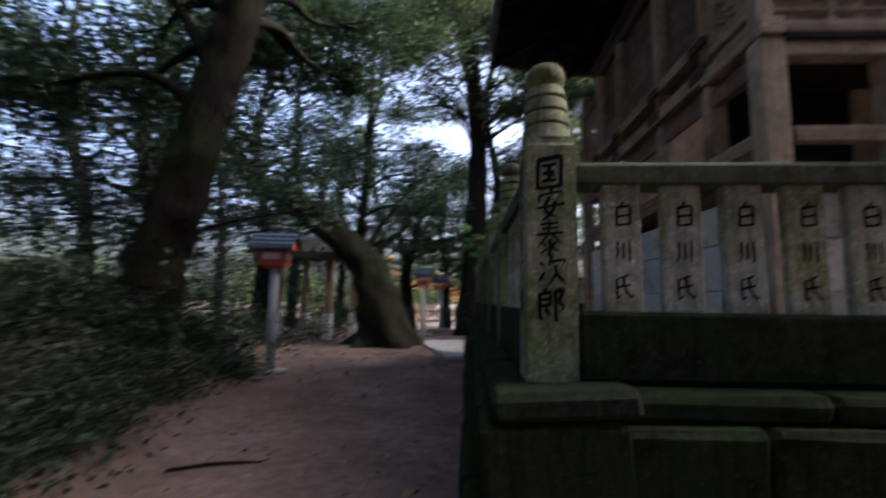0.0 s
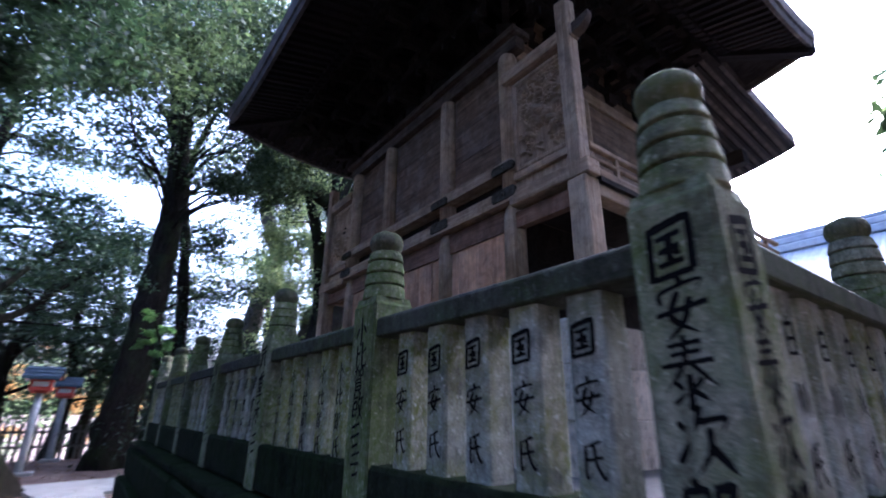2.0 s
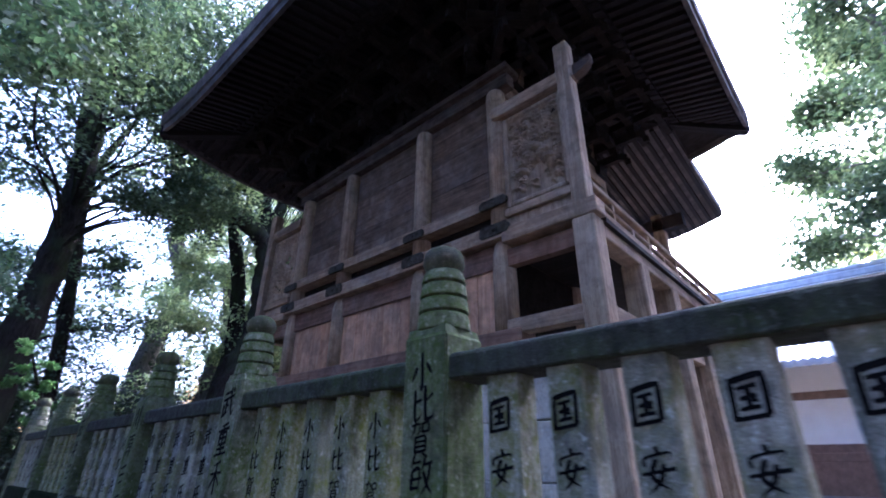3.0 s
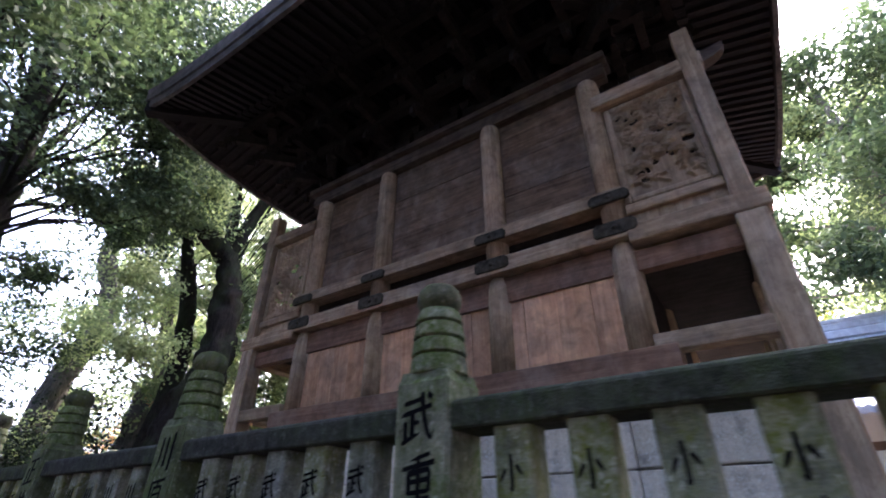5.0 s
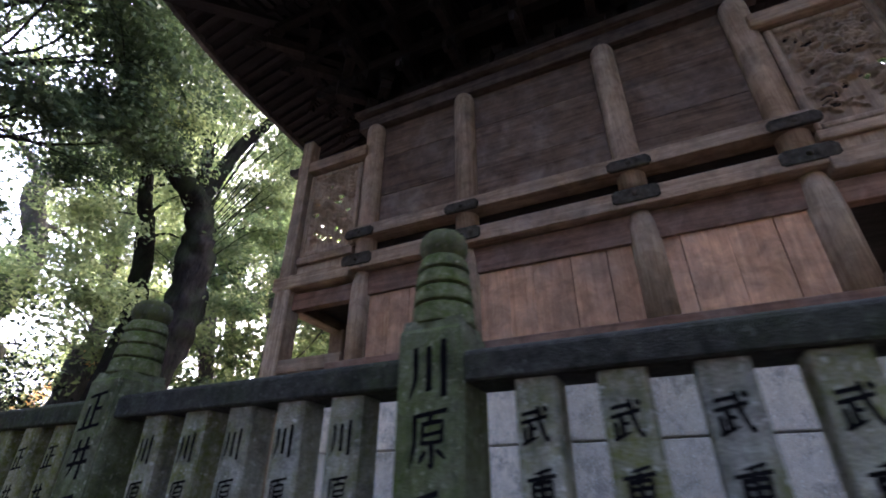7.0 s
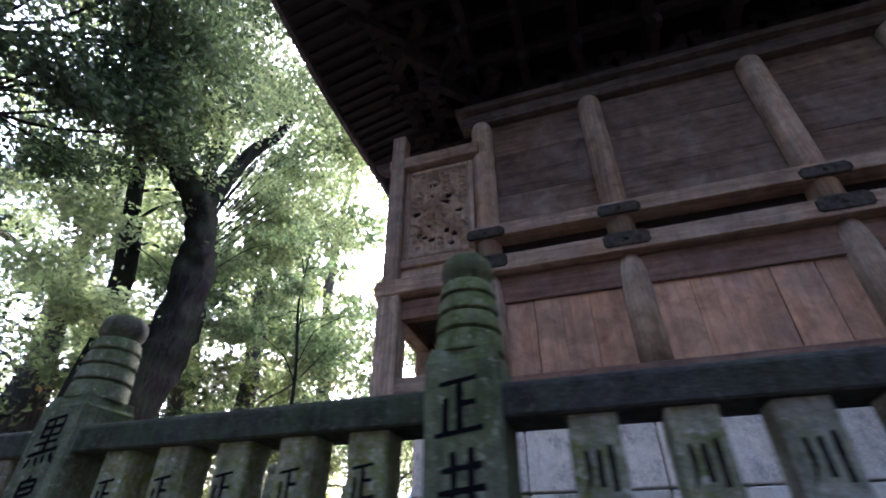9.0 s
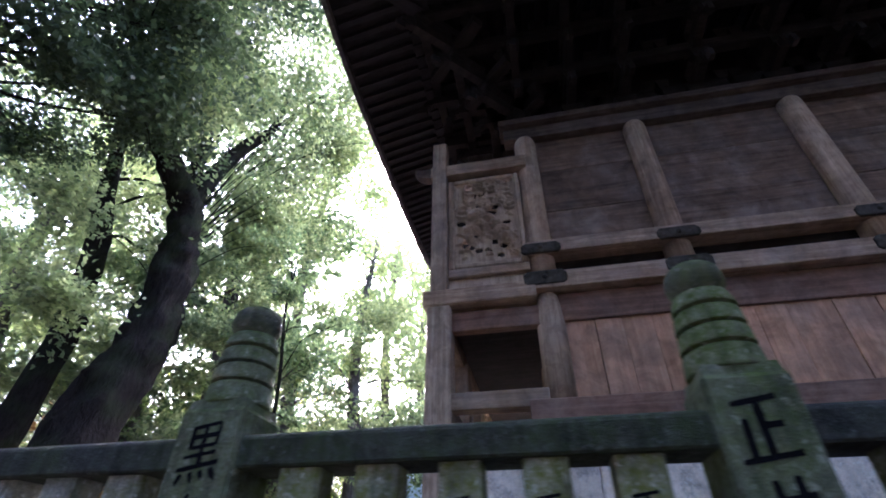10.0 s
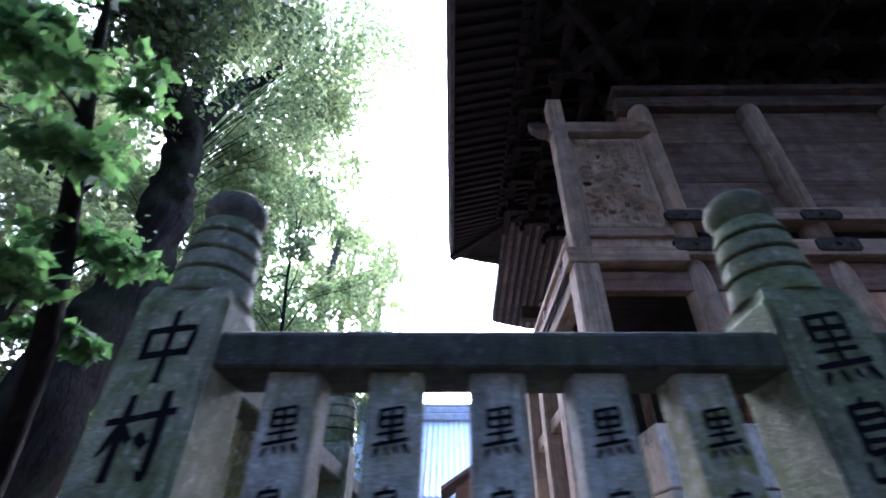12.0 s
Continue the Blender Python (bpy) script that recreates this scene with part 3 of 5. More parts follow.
def fence_bay(parent, length, text, m, wide=False, seed=0, mossy=False):
    """Five slats, a rail and a base stone between two posts; along local +x from post centre to post centre, outer face to -y."""
    r = random.Random(100 + seed)
    ink = inscription(text, 0.09 if len(text) < 4 else 0.08, 0.141 if len(text) < 4 else 0.112, seed) if text else None
    n, step = 5, (0.212 if not wide else 0.232)
    for i in range(n):
        x = length / 2 + (i - 2) * step
        s = part("slat", (WIDE_SLATS if wide else MOSSY_SLATS if mossy else SLATS)[(i + seed) % 4], None, parent,
                 m=m @ pose(x, -0.025 if wide else 0.0, (Z_SLAT0 + Z_SLAT1) / 2 - 0.01, r.uniform(-0.5, 0.5), 0, r.uniform(-0.8, 0.8)))
        if ink:
            inscribe(ink, s, pose(0.0, -0.0335 if wide else -0.0585, 0.135))
    bm = bmesh.new()
    prof = [(-0.085, Z_RAIL0), (0.085, Z_RAIL0), (0.085, Z_RAIL1 - 0.02), (0.06, Z_RAIL1), (-0.06, Z_RAIL1 + 0.004), (-0.085, Z_RAIL1 - 0.012)]
    a = [bm.verts.new((0.1, y, z)) for y, z in prof]
    b = [bm.verts.new((length - 0.1, y, z)) for y, z in prof]
    for i in range(6):
        bm.faces.new((a[i], b[i], b[(i + 1) % 6], a[(i + 1) % 6]))
    bm.faces.new(a[::-1])
    bm.faces.new(b)
    bmesh.ops.bevel(bm, geom=[e for e in bm.edges if abs(e.verts[0].co.x - e.verts[1].co.x) > 0.5], offset=0.006, segments=1, affect="EDGES")
    bmesh.ops.recalc_face_normals(bm, faces=bm.faces)
    part("rail", bm, M_RAIL, parent, m=m)
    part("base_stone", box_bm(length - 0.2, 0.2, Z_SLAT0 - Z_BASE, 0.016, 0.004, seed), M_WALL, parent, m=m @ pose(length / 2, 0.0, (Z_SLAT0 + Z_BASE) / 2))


fence = empty("stone_fence", "mossy granite shrine fence of inscribed slats and knobbed posts", "fence")
LONG = ["国安氏", "小比賀氏", "武重氏", "川原氏", "正井氏", "黒島氏"]
POSTS = ["国安泰次郎", "小比賀敏II", "武重禾I", "川原II", "正井II", "黒島II", "中村II"]
for i in range(N_BAY + 1):
    sides = [(POSTS[i], -90)]
    if i == 0:
        sides.append((POSTS[0], 0))
    fence_post(fence, X0, POST_YS[i], sides, i, i in (1, 3, 4, 5))
for i in range(N_BAY):
    fence_bay(fence, POST_YS[i + 1] - POST_YS[i], LONG[i], pose(X0, POST_YS[i + 1], 0, 0, 0, -90), False, i, i in (1, 4))
SOUTH = 1.49
south = empty("stone_fence", "mossy granite shrine fence with wide inscribed slats on the short side", "fence")
for i in range(1, 7):
    fence_post(south, X0 + SOUTH * i, Y0, [("白川徳治I", 0)] if i == 1 else [("IIII", 0)], 10 + i)
for i in range(6):
    fence_bay(south, SOUTH, "白川氏" if i == 0 else "", pose(X0 + SOUTH * i, Y0, 0), True, 20 + i)
north = empty("stone_fence", "mossy granite shrine fence closing the far short side", "fence")
for i in range(1, 7):
    fence_post(north, X0 + SOUTH * i, Y_END, [], 30 + i)
for i in range(6):
    fence_bay(north, SOUTH, "", pose(X0 + SOUTH * (i + 1), Y_END, 0, 0, 0, 180), True, 40 + i)

wall = empty("wall_retaining", "low mossy retaining wall of squared stones under the fence", "wall", kind="structure")


def wall_run(m, length, seed):
    """Two courses of squared stones leaning slightly inwards, with a coping ledge; along local +x, outer face to -y."""
    r = random.Random(seed)
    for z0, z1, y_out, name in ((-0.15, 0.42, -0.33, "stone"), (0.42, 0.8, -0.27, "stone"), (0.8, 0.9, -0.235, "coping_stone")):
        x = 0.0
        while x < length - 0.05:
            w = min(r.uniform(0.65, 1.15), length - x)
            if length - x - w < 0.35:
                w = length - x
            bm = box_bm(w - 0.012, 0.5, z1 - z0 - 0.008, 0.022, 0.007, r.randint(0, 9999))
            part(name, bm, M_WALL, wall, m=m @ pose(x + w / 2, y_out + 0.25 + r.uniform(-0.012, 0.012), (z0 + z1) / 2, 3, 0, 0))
            x += w


wall_run(pose(X0, Y_END + 0.3, 0, 0, 0, -90), Y_END - Y0 + 0.6, 1)
wall_run(pose(X0 - 0.1, Y0, 0), 9.2, 2)
wall_run(pose(X0 + 9.1, Y_END, 0, 0, 0, 180), 9.2, 3)
inner = box("ground_inner", X0 + 0.1, 30, Y0 + 0.1, Y_END - 0.1, -0.2, 0.92, M_GRAVEL)
tagged(inner, "raised gravel court inside the stone fence", "ground", kind="structure")

# ---- shrine hall: body ----
C = 6.1
COLS = [C - 1.75, C - 0.69, C + 0.69, C + 1.75]
POST_Y = 2.6
hall = empty("shrine_hall", "weathered unpainted timber shrine hall with deep curved eaves, seen from behind", "shrine")
podium = empty("stone_podium", "pale granite block podium under the timber shrine hall", "podium")
for k, (z0, z1) in enumerate(((0.9, 1.3), (1.3, 1.715), (1.72, 2.08))):
    y = C - 2.36
    ys = [y]
    while y < C + 2.36 - 0.01:
        w = 0.79 if C + 2.36 - y > 1.2 else C + 2.36 - y
        y0 = y + (0.0 if y == ys[0] else 0.004)
        box("block", 2.27, 2.7, y0, y + w - 0.004, z0, z1 - 0.006, M_PODIUM, podium, bev=0.008, jitter=0.0015)
        y += w
    for side in (-1, 1):
        x = 2.71
        while x < 6.3:
            w = 0.9
            ya, yb = C + side * 2.36, C + side * 1.9
            box("block", x, x + w - 0.008, min(ya, yb), max(ya, yb), z0, z1 - 0.006, M_PODIUM, podium, bev=0.008, jitter=0.0015)
            x += w
box("core", 2.7, 6.3, C - 1.9, C + 1.9, 0.9, 2.05, M_PODIUM, podium, bev=0)

CX = 2.34
col_me = mesh_of("column", lathe([(0.106, 3.3), (0.106, 5.0), (0.1, 5.05), (0.088, 5.08)], 20), M_COL)
low_me = mesh_of("lower_column", lathe([(0.108, 2.4), (0.108, 3.06), (0.1, 3.16), (0.084, 3.24), (0.07, 3.27)], 20), M_COL)
for x in (CX, 3.62, 4.92):
    for y in COLS if x != 3.62 else (COLS[0], COLS[3]):
        part("column", col_me, None, hall, m=pose(x, y, 0, 0, 0, 40 * y))
        part("lower_column", low_me, None, hall, m=pose(x, y, 0, 0, 0, 70 * y))
YA, YB = COLS[0] - 0.14, COLS[3] + 0.14
box("sill_beam", 2.2, 2.42, YA - 0.08, YB + 0.08, 2.24, 2.42, M_REDB, hall, "red-brown timber sill")
box("lower_beam", 2.29, 2.4, COLS[0] + 0.08, COLS[3] - 0.08, 3.02, 3.255, M_REDB, hall)
box("tie_beam", 2.2, 2.4, YA + 0.03, YB - 0.03, 3.27, 3.415, M_BEAM_Y, hall)
box("tie_beam", 2.2, 2.4, YA + 0.03, YB - 0.03, 3.605, 3.725, M_BEAM_Y, hall)
# dark strip between the tie beams, painting the shade of the deep recess
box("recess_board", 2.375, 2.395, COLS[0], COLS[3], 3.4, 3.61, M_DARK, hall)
for y in COLS:
    for z0, z1, w in ((3.3, 3.421, 0.165), (3.6, 3.695, 0.16)):
        bm = bmesh.new()
        pts = [(-w, z0 + 0.02), (-w * 0.86, z0), (w * 0.86, z0), (w, z0 + 0.02), (w, z1 - 0.03), (w * 0.8, z1), (-w * 0.8, z1), (-w, z1 - 0.03)]
        a = [bm.verts.new((2.186, y + p, z)) for p, z in pts]
        b = [bm.verts.new((2.215, y + p, z)) for p, z in pts]
        bm.faces.new(a[::-1])
        bm.faces.new(b)
        for i in range(8):
            bm.faces.new((a[i], a[(i + 1) % 8], b[(i + 1) % 8], b[i]))
        bmesh.ops.recalc_face_normals(bm, faces=bm.faces)
        bmesh.ops.bevel(bm, geom=[e for e in bm.edges if abs(e.verts[0].co.x - e.verts[1].co.x) < 1e-5 and e.verts[0].co.x < 2.2], offset=0.006, segments=1, affect="EDGES")
        fit_ = part("fitting", bm, M_METAL, hall, "dark metal nail cover")
        stud = mesh_of("stud", lathe([(0.022, 0), (0.02, 0.008), (0.012, 0.015), (0.003, 0.017)], 10), M_METAL)
        part("stud", stud, None, fit_, m=pose(2.187, y, (z0 + z1) / 2, 0, -90, 0))
prng = random.Random(8)
for a, b in zip(COLS, COLS[1:]):
    y = a + 0.08
    while y < b - 0.085:
        w = min(prng.uniform(0.19, 0.3), b - 0.08 - y)
        if b - 0.08 - y - w < 0.1:
            w = b - 0.08 - y
        gap = prng.choice((0.002, 0.003, 0.006, 0.011))
        off = prng.uniform(-0.004, 0.004)
        box("plank", 2.315 + off, 2.345 + off, y + gap / 2, y + w - gap / 2, 2.42, 3.02, M_RED, hall, bev=0.0012)
        y += w
    z = 3.725
    for h in (0.42, 0.5, 0.43):
        off = prng.uniform(-0.004, 0.004)
        box("board", 2.36 + off, 2.39 + off, a + 0.07, b - 0.07, z + 0.002, z + h - 0.002, M_BOARD, hall, bev=0.003)
        z += h
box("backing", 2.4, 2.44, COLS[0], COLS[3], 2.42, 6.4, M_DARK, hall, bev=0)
for y in (COLS[0], COLS[3]):
    s = -1 if y < C else 1
    box("side_wall", 2.42, 4.9, y - 0.02, y + 0.02, 2.42, 5.9, M_BOARD_X, hall, bev=0.002)
    for x0, x1 in ((CX + 0.09, 3.53), (3.71, 4.83)):
        z = 3.4
        for h in (0.56, 0.56, 0.55):
            box("board", x0, x1, y + s * 0.035 - 0.012, y + s * 0.035 + 0.012, z + 0.002, z + h - 0.002, M_BOARD_X, hall, bev=0.003)
            z += h
    # added dark board over the side wall: shade below the veranda in its colour
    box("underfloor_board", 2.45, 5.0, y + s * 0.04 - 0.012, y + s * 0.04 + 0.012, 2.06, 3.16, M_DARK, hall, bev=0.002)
    box("tie_beam", CX, 5.02, y - 0.07, y + 0.07, 5.08, 5.24, M_BEAM_X, hall)
    box("tie_beam", CX, 5.02, y - 0.1, y + 0.1, 3.29, 3.4, M_BEAM_X, hall)
box("front_wall", 4.9, 4.94, COLS[0], COLS[3], 2.42, 5.9, M_BOARD, hall, bev=0)
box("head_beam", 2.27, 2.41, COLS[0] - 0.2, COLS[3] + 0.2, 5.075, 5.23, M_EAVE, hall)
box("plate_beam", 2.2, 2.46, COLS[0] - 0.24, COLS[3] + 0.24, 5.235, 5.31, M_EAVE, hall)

# carved end panels, their posts and the verandas


def relief_mesh(name, w, h, seed):
    """A carved panel: curling leaves, a bounding body and ground swirls in relief over a sunk field."""
    r = random.Random(seed)
    nx, nz = 60, 112
    xs, zs = np.linspace(-w / 2, w / 2, nx), np.linspace(0, h, nz)
    X, Z = np.meshgrid(xs, zs)
    H = np.zeros_like(X)

    def arc(cx, cz, rad, a0, a1, thick, up):
        ang = np.arctan2(Z - cz, X - cx)
        d = np.abs(np.hypot(X - cx, Z - cz) - rad)
        mid, half = (a0 + a1) / 2, (a1 - a0) / 2
        off = np.abs((ang - mid + np.pi) % (2 * np.pi) - np.pi)
        np.maximum(H, np.where((off < half) & (d < thick), up * np.sqrt(np.clip(1 - (d / thick) ** 2, 0, 1)), 0), out=H)

    def lump(cx, cz, ax, az, rot, up):
        c, s = math.cos(rot), math.sin(rot)
        u, v = ((X - cx) * c + (Z - cz) * s) / ax, (-(X - cx) * s + (Z - cz) * c) / az
        np.maximum(H, up * np.sqrt(np.clip(1 - u * u - v * v, 0, 1)), out=H)

    for _ in range(20):
        cx, cz = r.uniform(-0.42, 0.42) * w, r.uniform(0.6, 0.95) * h
        for k in range(3):
            arc(cx, cz + k * 0.026, r.uniform(0.03, 0.07), r.uniform(-3, 0), r.uniform(0.6, 3), 0.011, 0.026)
        lump(cx, cz, 0.06, 0.016, r.uniform(-0.7, 0.7), 0.03)
    path_ = [(-0.22, 0.36), (-0.12, 0.44), (0.0, 0.4), (0.12, 0.46), (0.2, 0.56), (0.1, 0.58), (-0.05, 0.52), (0.22, 0.4), (0.26, 0.3), (-0.28, 0.28)]
    for fx, fz in path_:
        lump(fx * w, fz * h, r.uniform(0.06, 0.09), r.uniform(0.042, 0.06), r.uniform(-1, 1), 0.044)
    lump(0.08 * w, 0.56 * h, 0.07, 0.065, 0.3, 0.042)
    for _ in range(22):
        cx, cz = r.uniform(-0.44, 0.44) * w, r.uniform(0.04, 0.34) * h
        arc(cx, cz, r.uniform(0.03, 0.08), r.uniform(0, 1), r.uniform(1.6, 3.2), 0.012, 0.024)
        if r.random() < 0.5:
            lump(cx, cz, 0.03, 0.014, r.uniform(-1, 1), 0.022)
    for _ in range(16):
        lump(r.uniform(-0.44, 0.44) * w, r.uniform(0.3, 0.62) * h, 0.025, 0.012, r.uniform(-1.5, 1.5), 0.018)
    H *= 0.8 + 0.2 * np.sin(X * 150 + 9 * np.sin(Z * 38)) * np.cos(Z * 95 + 5 * np.sin(X * 41))
    edge = np.minimum(np.minimum(X + w / 2, w / 2 - X), np.minimum(Z, h - Z))
    H = np.where(edge < 0.014, 0.012, H)
    H = np.where(H > 0.004, H * 1.7, 0.0)
    holes = np.zeros_like(H)
    for _ in range(26):
        cx, cz = r.uniform(-0.42, 0.42) * w, r.uniform(0.08, 0.94) * h
        holes = np.maximum(holes, ((X - cx) / r.uniform(0.018, 0.045)) ** 2 + ((Z - cz) / r.uniform(0.014, 0.03)) ** 2 < 1)
    ground_ = np.where((H == 0) & (holes > 0), 0.0, 1.0)
    H = np.where((H == 0) & (holes == 0), 0.003, H)
    vs = np.stack([-H, X, Z], -1).reshape(-1, 3).tolist()
    solid = ground_[:-1, :-1] * ground_[1:, :-1] * ground_[:-1, 1:] * ground_[1:, 1:] > 0
    fs = [(j * nx + i, (j + 1) * nx + i, (j + 1) * nx + i + 1, j * nx + i + 1) for j in range(nz - 1) for i in range(nx - 1) if solid[j, i]]
    me = bpy.data.meshes.new(name)
    me.from_pydata(vs, [], fs)
    me.materials.append(M_CARVE)
    me.polygons.foreach_set("use_smooth", [True] * len(fs))
    return me


for s in (-1, 1):
    yc, yp = C + s * 1.75, C + s * POST_Y
    lo, hi = sorted((yc + s * 0.1, yp - s * 0.07))
    bm = bmesh.new()
    mid = (lo + hi) / 2
    for a0, a1, b0, b1 in ((lo, lo + 0.07, 3.56, 4.62), (hi - 0.07, hi, 3.56, 4.62), (lo + 0.07, hi - 0.07, 3.56, 3.64), (lo + 0.07, hi - 0.07, 4.54, 4.62)):
        for v in bmesh.ops.create_cube(bm, size=1)["verts"]:
            v.co = Vector((v.co.x * 0.03, (a0 + a1) / 2 - mid + v.co.y * (a1 - a0), (b0 + b1) / 2 - 4.09 + v.co.z * (b1 - b0)))
    panel = part("panel_frame", bm, M_BOARD, hall, "carved and pierced wooden end panel in a moulded frame", pose(2.33, mid, 4.09))
    w = hi - lo - 0.12
    carving = part("carving", relief_mesh("carving", w + 0.01, 0.94, 5 + s), None, panel, "deeply carved and pierced beast and foliage relief", pose(-0.024, 0, -0.47))
    thick = carving.modifiers.new("thickness", "SOLIDIFY")
    thick.thickness, thick.offset = 0.014, -1
    for a0, a1, b0, b1 in ((lo, lo + 0.055, 3.57, 4.61), (hi - 0.055, hi, 3.57, 4.61), (lo + 0.055, hi - 0.055, 3.57, 3.625), (lo + 0.055, hi - 0.055, 4.555, 4.61)):
        q = box("moulding", 2.262, 2.302, a0, a1, b0, b1, M_CARVE, None, bev=0.014)
        q.parent, q.matrix_parent_inverse = panel, panel.matrix_basis.inverted()
    box("end_post", 2.19, 2.33, yp - 0.07, yp + 0.07, 3.2, 5.09, M_COL, hall, "square corner post", bev=0.01)
    ends = sorted((yc + s * 0.02, yp + s * 0.09))
    box("end_rail", 2.2, 2.33, ends[0], ends[1], 4.63, 4.77, M_BEAM_Y, hall, bev=0.008)
    nose = bmesh.new()
    rings = []
    for out, z0, z1, half in ((0.09, 4.64, 4.76, 0.05), (0.17, 4.66, 4.765, 0.046), (0.23, 4.7, 4.785, 0.04), (0.26, 4.745, 4.8, 0.03)):
        rings.append([nose.verts.new((2.265 + a * half, yp + s * out, z)) for a, z in ((-1, z0), (1, z0), (1, z1), (-1, z1))])
    for a, b in zip(rings, rings[1:]):
        for q in range(4):
            nose.faces.new((a[q], a[(q + 1) % 4], b[(q + 1) % 4], b[q]))
    nose.faces.new(rings[0])
    nose.faces.new(rings[-1])
    bmesh.ops.recalc_face_normals(nose, faces=nose.faces)
    part("rail_nose", nose, M_EAVE, hall, "upturned end of the rail, its colour darkened for shade")
    box("panel_rail", 2.24, 2.33, lo - 0.0, hi + 0.0, 3.475, 3.555, M_BEAM_Y, hall, bev=0.008)
    box("strip_board", 2.28, 2.31, lo, hi, 3.35, 3.475, M_CARVE, hall, bev=0.002)
    ends = sorted((yc + s * 0.08, yp + s * 0.13))
    box("floor_beam", 2.19, 2.36, ends[0], ends[1], 3.205, 3.345, M_BEAM_Y, hall, bev=0.008)
    lo2, hi2 = sorted((yc + s * 0.08, yp - s * 0.08))
    box("under_beam", 2.27, 2.36, lo2, hi2, 3.0, 3.165, M_REDB, hall, bev=0.006)
    box("ground_beam", 2.21, 2.34, lo2, hi2, 2.38, 2.5, M_BEAM_Y, hall, bev=0.006)
    # veranda on this side
    fl = sorted((yc + s * 0.02, yp + s * 0.12))
    n = 6
    for k in range(n):
        a = fl[0] + (fl[1] - fl[0]) * k / n
        box("floorboard", 2.36, 6.3, a + 0.003, a + (fl[1] - fl[0]) / n - 0.003, 3.22, 3.275, M_BEAM_X, hall, bev=0.004)
    # added sheet that keeps light from coming through the floorboard gaps
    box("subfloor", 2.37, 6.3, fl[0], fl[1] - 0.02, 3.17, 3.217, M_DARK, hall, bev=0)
    edge = sorted((yp - s * 0.06, yp + s * 0.09))
    box("edge_beam", 2.36, 6.3, edge[0], edge[1], 3.05, 3.168, M_BEAM_X, hall, bev=0.008)
    for i, x in enumerate((2.29, 3.2, 4.03, 4.86, 5.7)):
        box("veranda_post", x - 0.095, x + 0.095, yp - 0.095, yp + 0.095, 0.92, 3.2 if i == 0 else 3.08, M_COL, hall, bev=0.012)
        if i:
            box("strut_beam", x - 0.76 if i == 1 else x - 0.73, x - 0.1, yp - 0.05, yp + 0.05, 2.4, 2.52, M_BEAM_X, hall, bev=0.006)
    for z, rr in ((3.545, 0.028), (3.43, 0.02), (3.32, 0.026)):
        box("handrail", 2.34, 6.5, yp + s * 0.04 - rr, yp + s * 0.04 + rr, z - rr, z + rr, M_BEAM_X, hall, bev=0.01)
    for i in range(9):
        x = 2.75 + 0.42 * i
        box("baluster", x - 0.022, x + 0.022, yp + s * 0.04 - 0.02, yp + s * 0.04 + 0.02, 3.28, 3.44 if i % 2 else 3.53, M_BEAM_X, hall, bev=0.004)
box("floor_core", 2.45, 4.9, COLS[0], COLS[3], 3.2, 3.28, M_DARK, hall, bev=0)
box("front_veranda", 4.95, 6.3, COLS[0], COLS[3], 3.2, 3.28, M_BEAM_Y, hall, bev=0.004)

# brackets under the eaves


def bracket_bm():
    """A three-step bracket set: bearing block, crossed arms and small blocks, stepping out towards -x from 0."""
    bm = bmesh.new()

    def blk(x, y, z, sx, sy, sz, taper=1.0):
        res = bmesh.ops.create_cube(bm, size=1)
        for v in res["verts"]:
            k = taper if v.co.z < 0 else 1
            v.co = Vector((x + v.co.x * sx * k, y + v.co.y * sy * k, z + v.co.z * sz))

    blk(0, 0, 5.37, 0.22, 0.22, 0.12, 0.7)
    for step in range(3):
        z = 5.49 + 0.25 * step
        out = 0.3 * (step + 1)
        blk(-out / 2, 0, z, out + 0.12, 0.08, 0.12)
        blk(-0.3 * step, 0, z, 0.08, 0.62 + 0.08 * step, 0.12)
        for dy in (-0.28, 0, 0.28):
            blk(-0.3 * step, dy, z + 0.11, 0.13, 0.13, 0.1, 0.7)
        blk(-out, 0, z + 0.11, 0.13, 0.13, 0.1, 0.7)
        for k in range(3):
            blk(-out - 0.1 - 0.035 * k, 0, z - 0.02 - 0.028 * k * k, 0.07, 0.07 - 0.012 * k, 0.1)
    return bm


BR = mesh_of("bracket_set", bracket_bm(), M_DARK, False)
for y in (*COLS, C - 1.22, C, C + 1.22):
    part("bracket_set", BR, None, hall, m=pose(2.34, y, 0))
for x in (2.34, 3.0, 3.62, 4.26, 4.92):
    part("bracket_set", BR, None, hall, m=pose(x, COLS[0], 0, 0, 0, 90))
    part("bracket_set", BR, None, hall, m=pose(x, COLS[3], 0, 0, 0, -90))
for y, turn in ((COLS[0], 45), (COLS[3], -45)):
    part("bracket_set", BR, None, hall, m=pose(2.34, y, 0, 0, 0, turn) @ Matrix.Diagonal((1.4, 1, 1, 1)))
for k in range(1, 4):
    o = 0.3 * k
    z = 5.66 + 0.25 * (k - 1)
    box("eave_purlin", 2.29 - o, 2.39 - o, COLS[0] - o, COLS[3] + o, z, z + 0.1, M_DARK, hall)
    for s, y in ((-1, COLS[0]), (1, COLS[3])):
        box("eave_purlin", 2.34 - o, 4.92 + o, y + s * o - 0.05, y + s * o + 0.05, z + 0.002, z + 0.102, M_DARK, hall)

# roof: soffit, rafters, eave edge and top
EX0, EX1, EY0, EY1 = 0.5, 6.75, 2.5, 9.7
Z_EAVE, LIFT, Z_IN, INSET = 6.02, 0.34, 6.5, 1.84


def lift(u):
    return LIFT * abs(u) ** 3.2


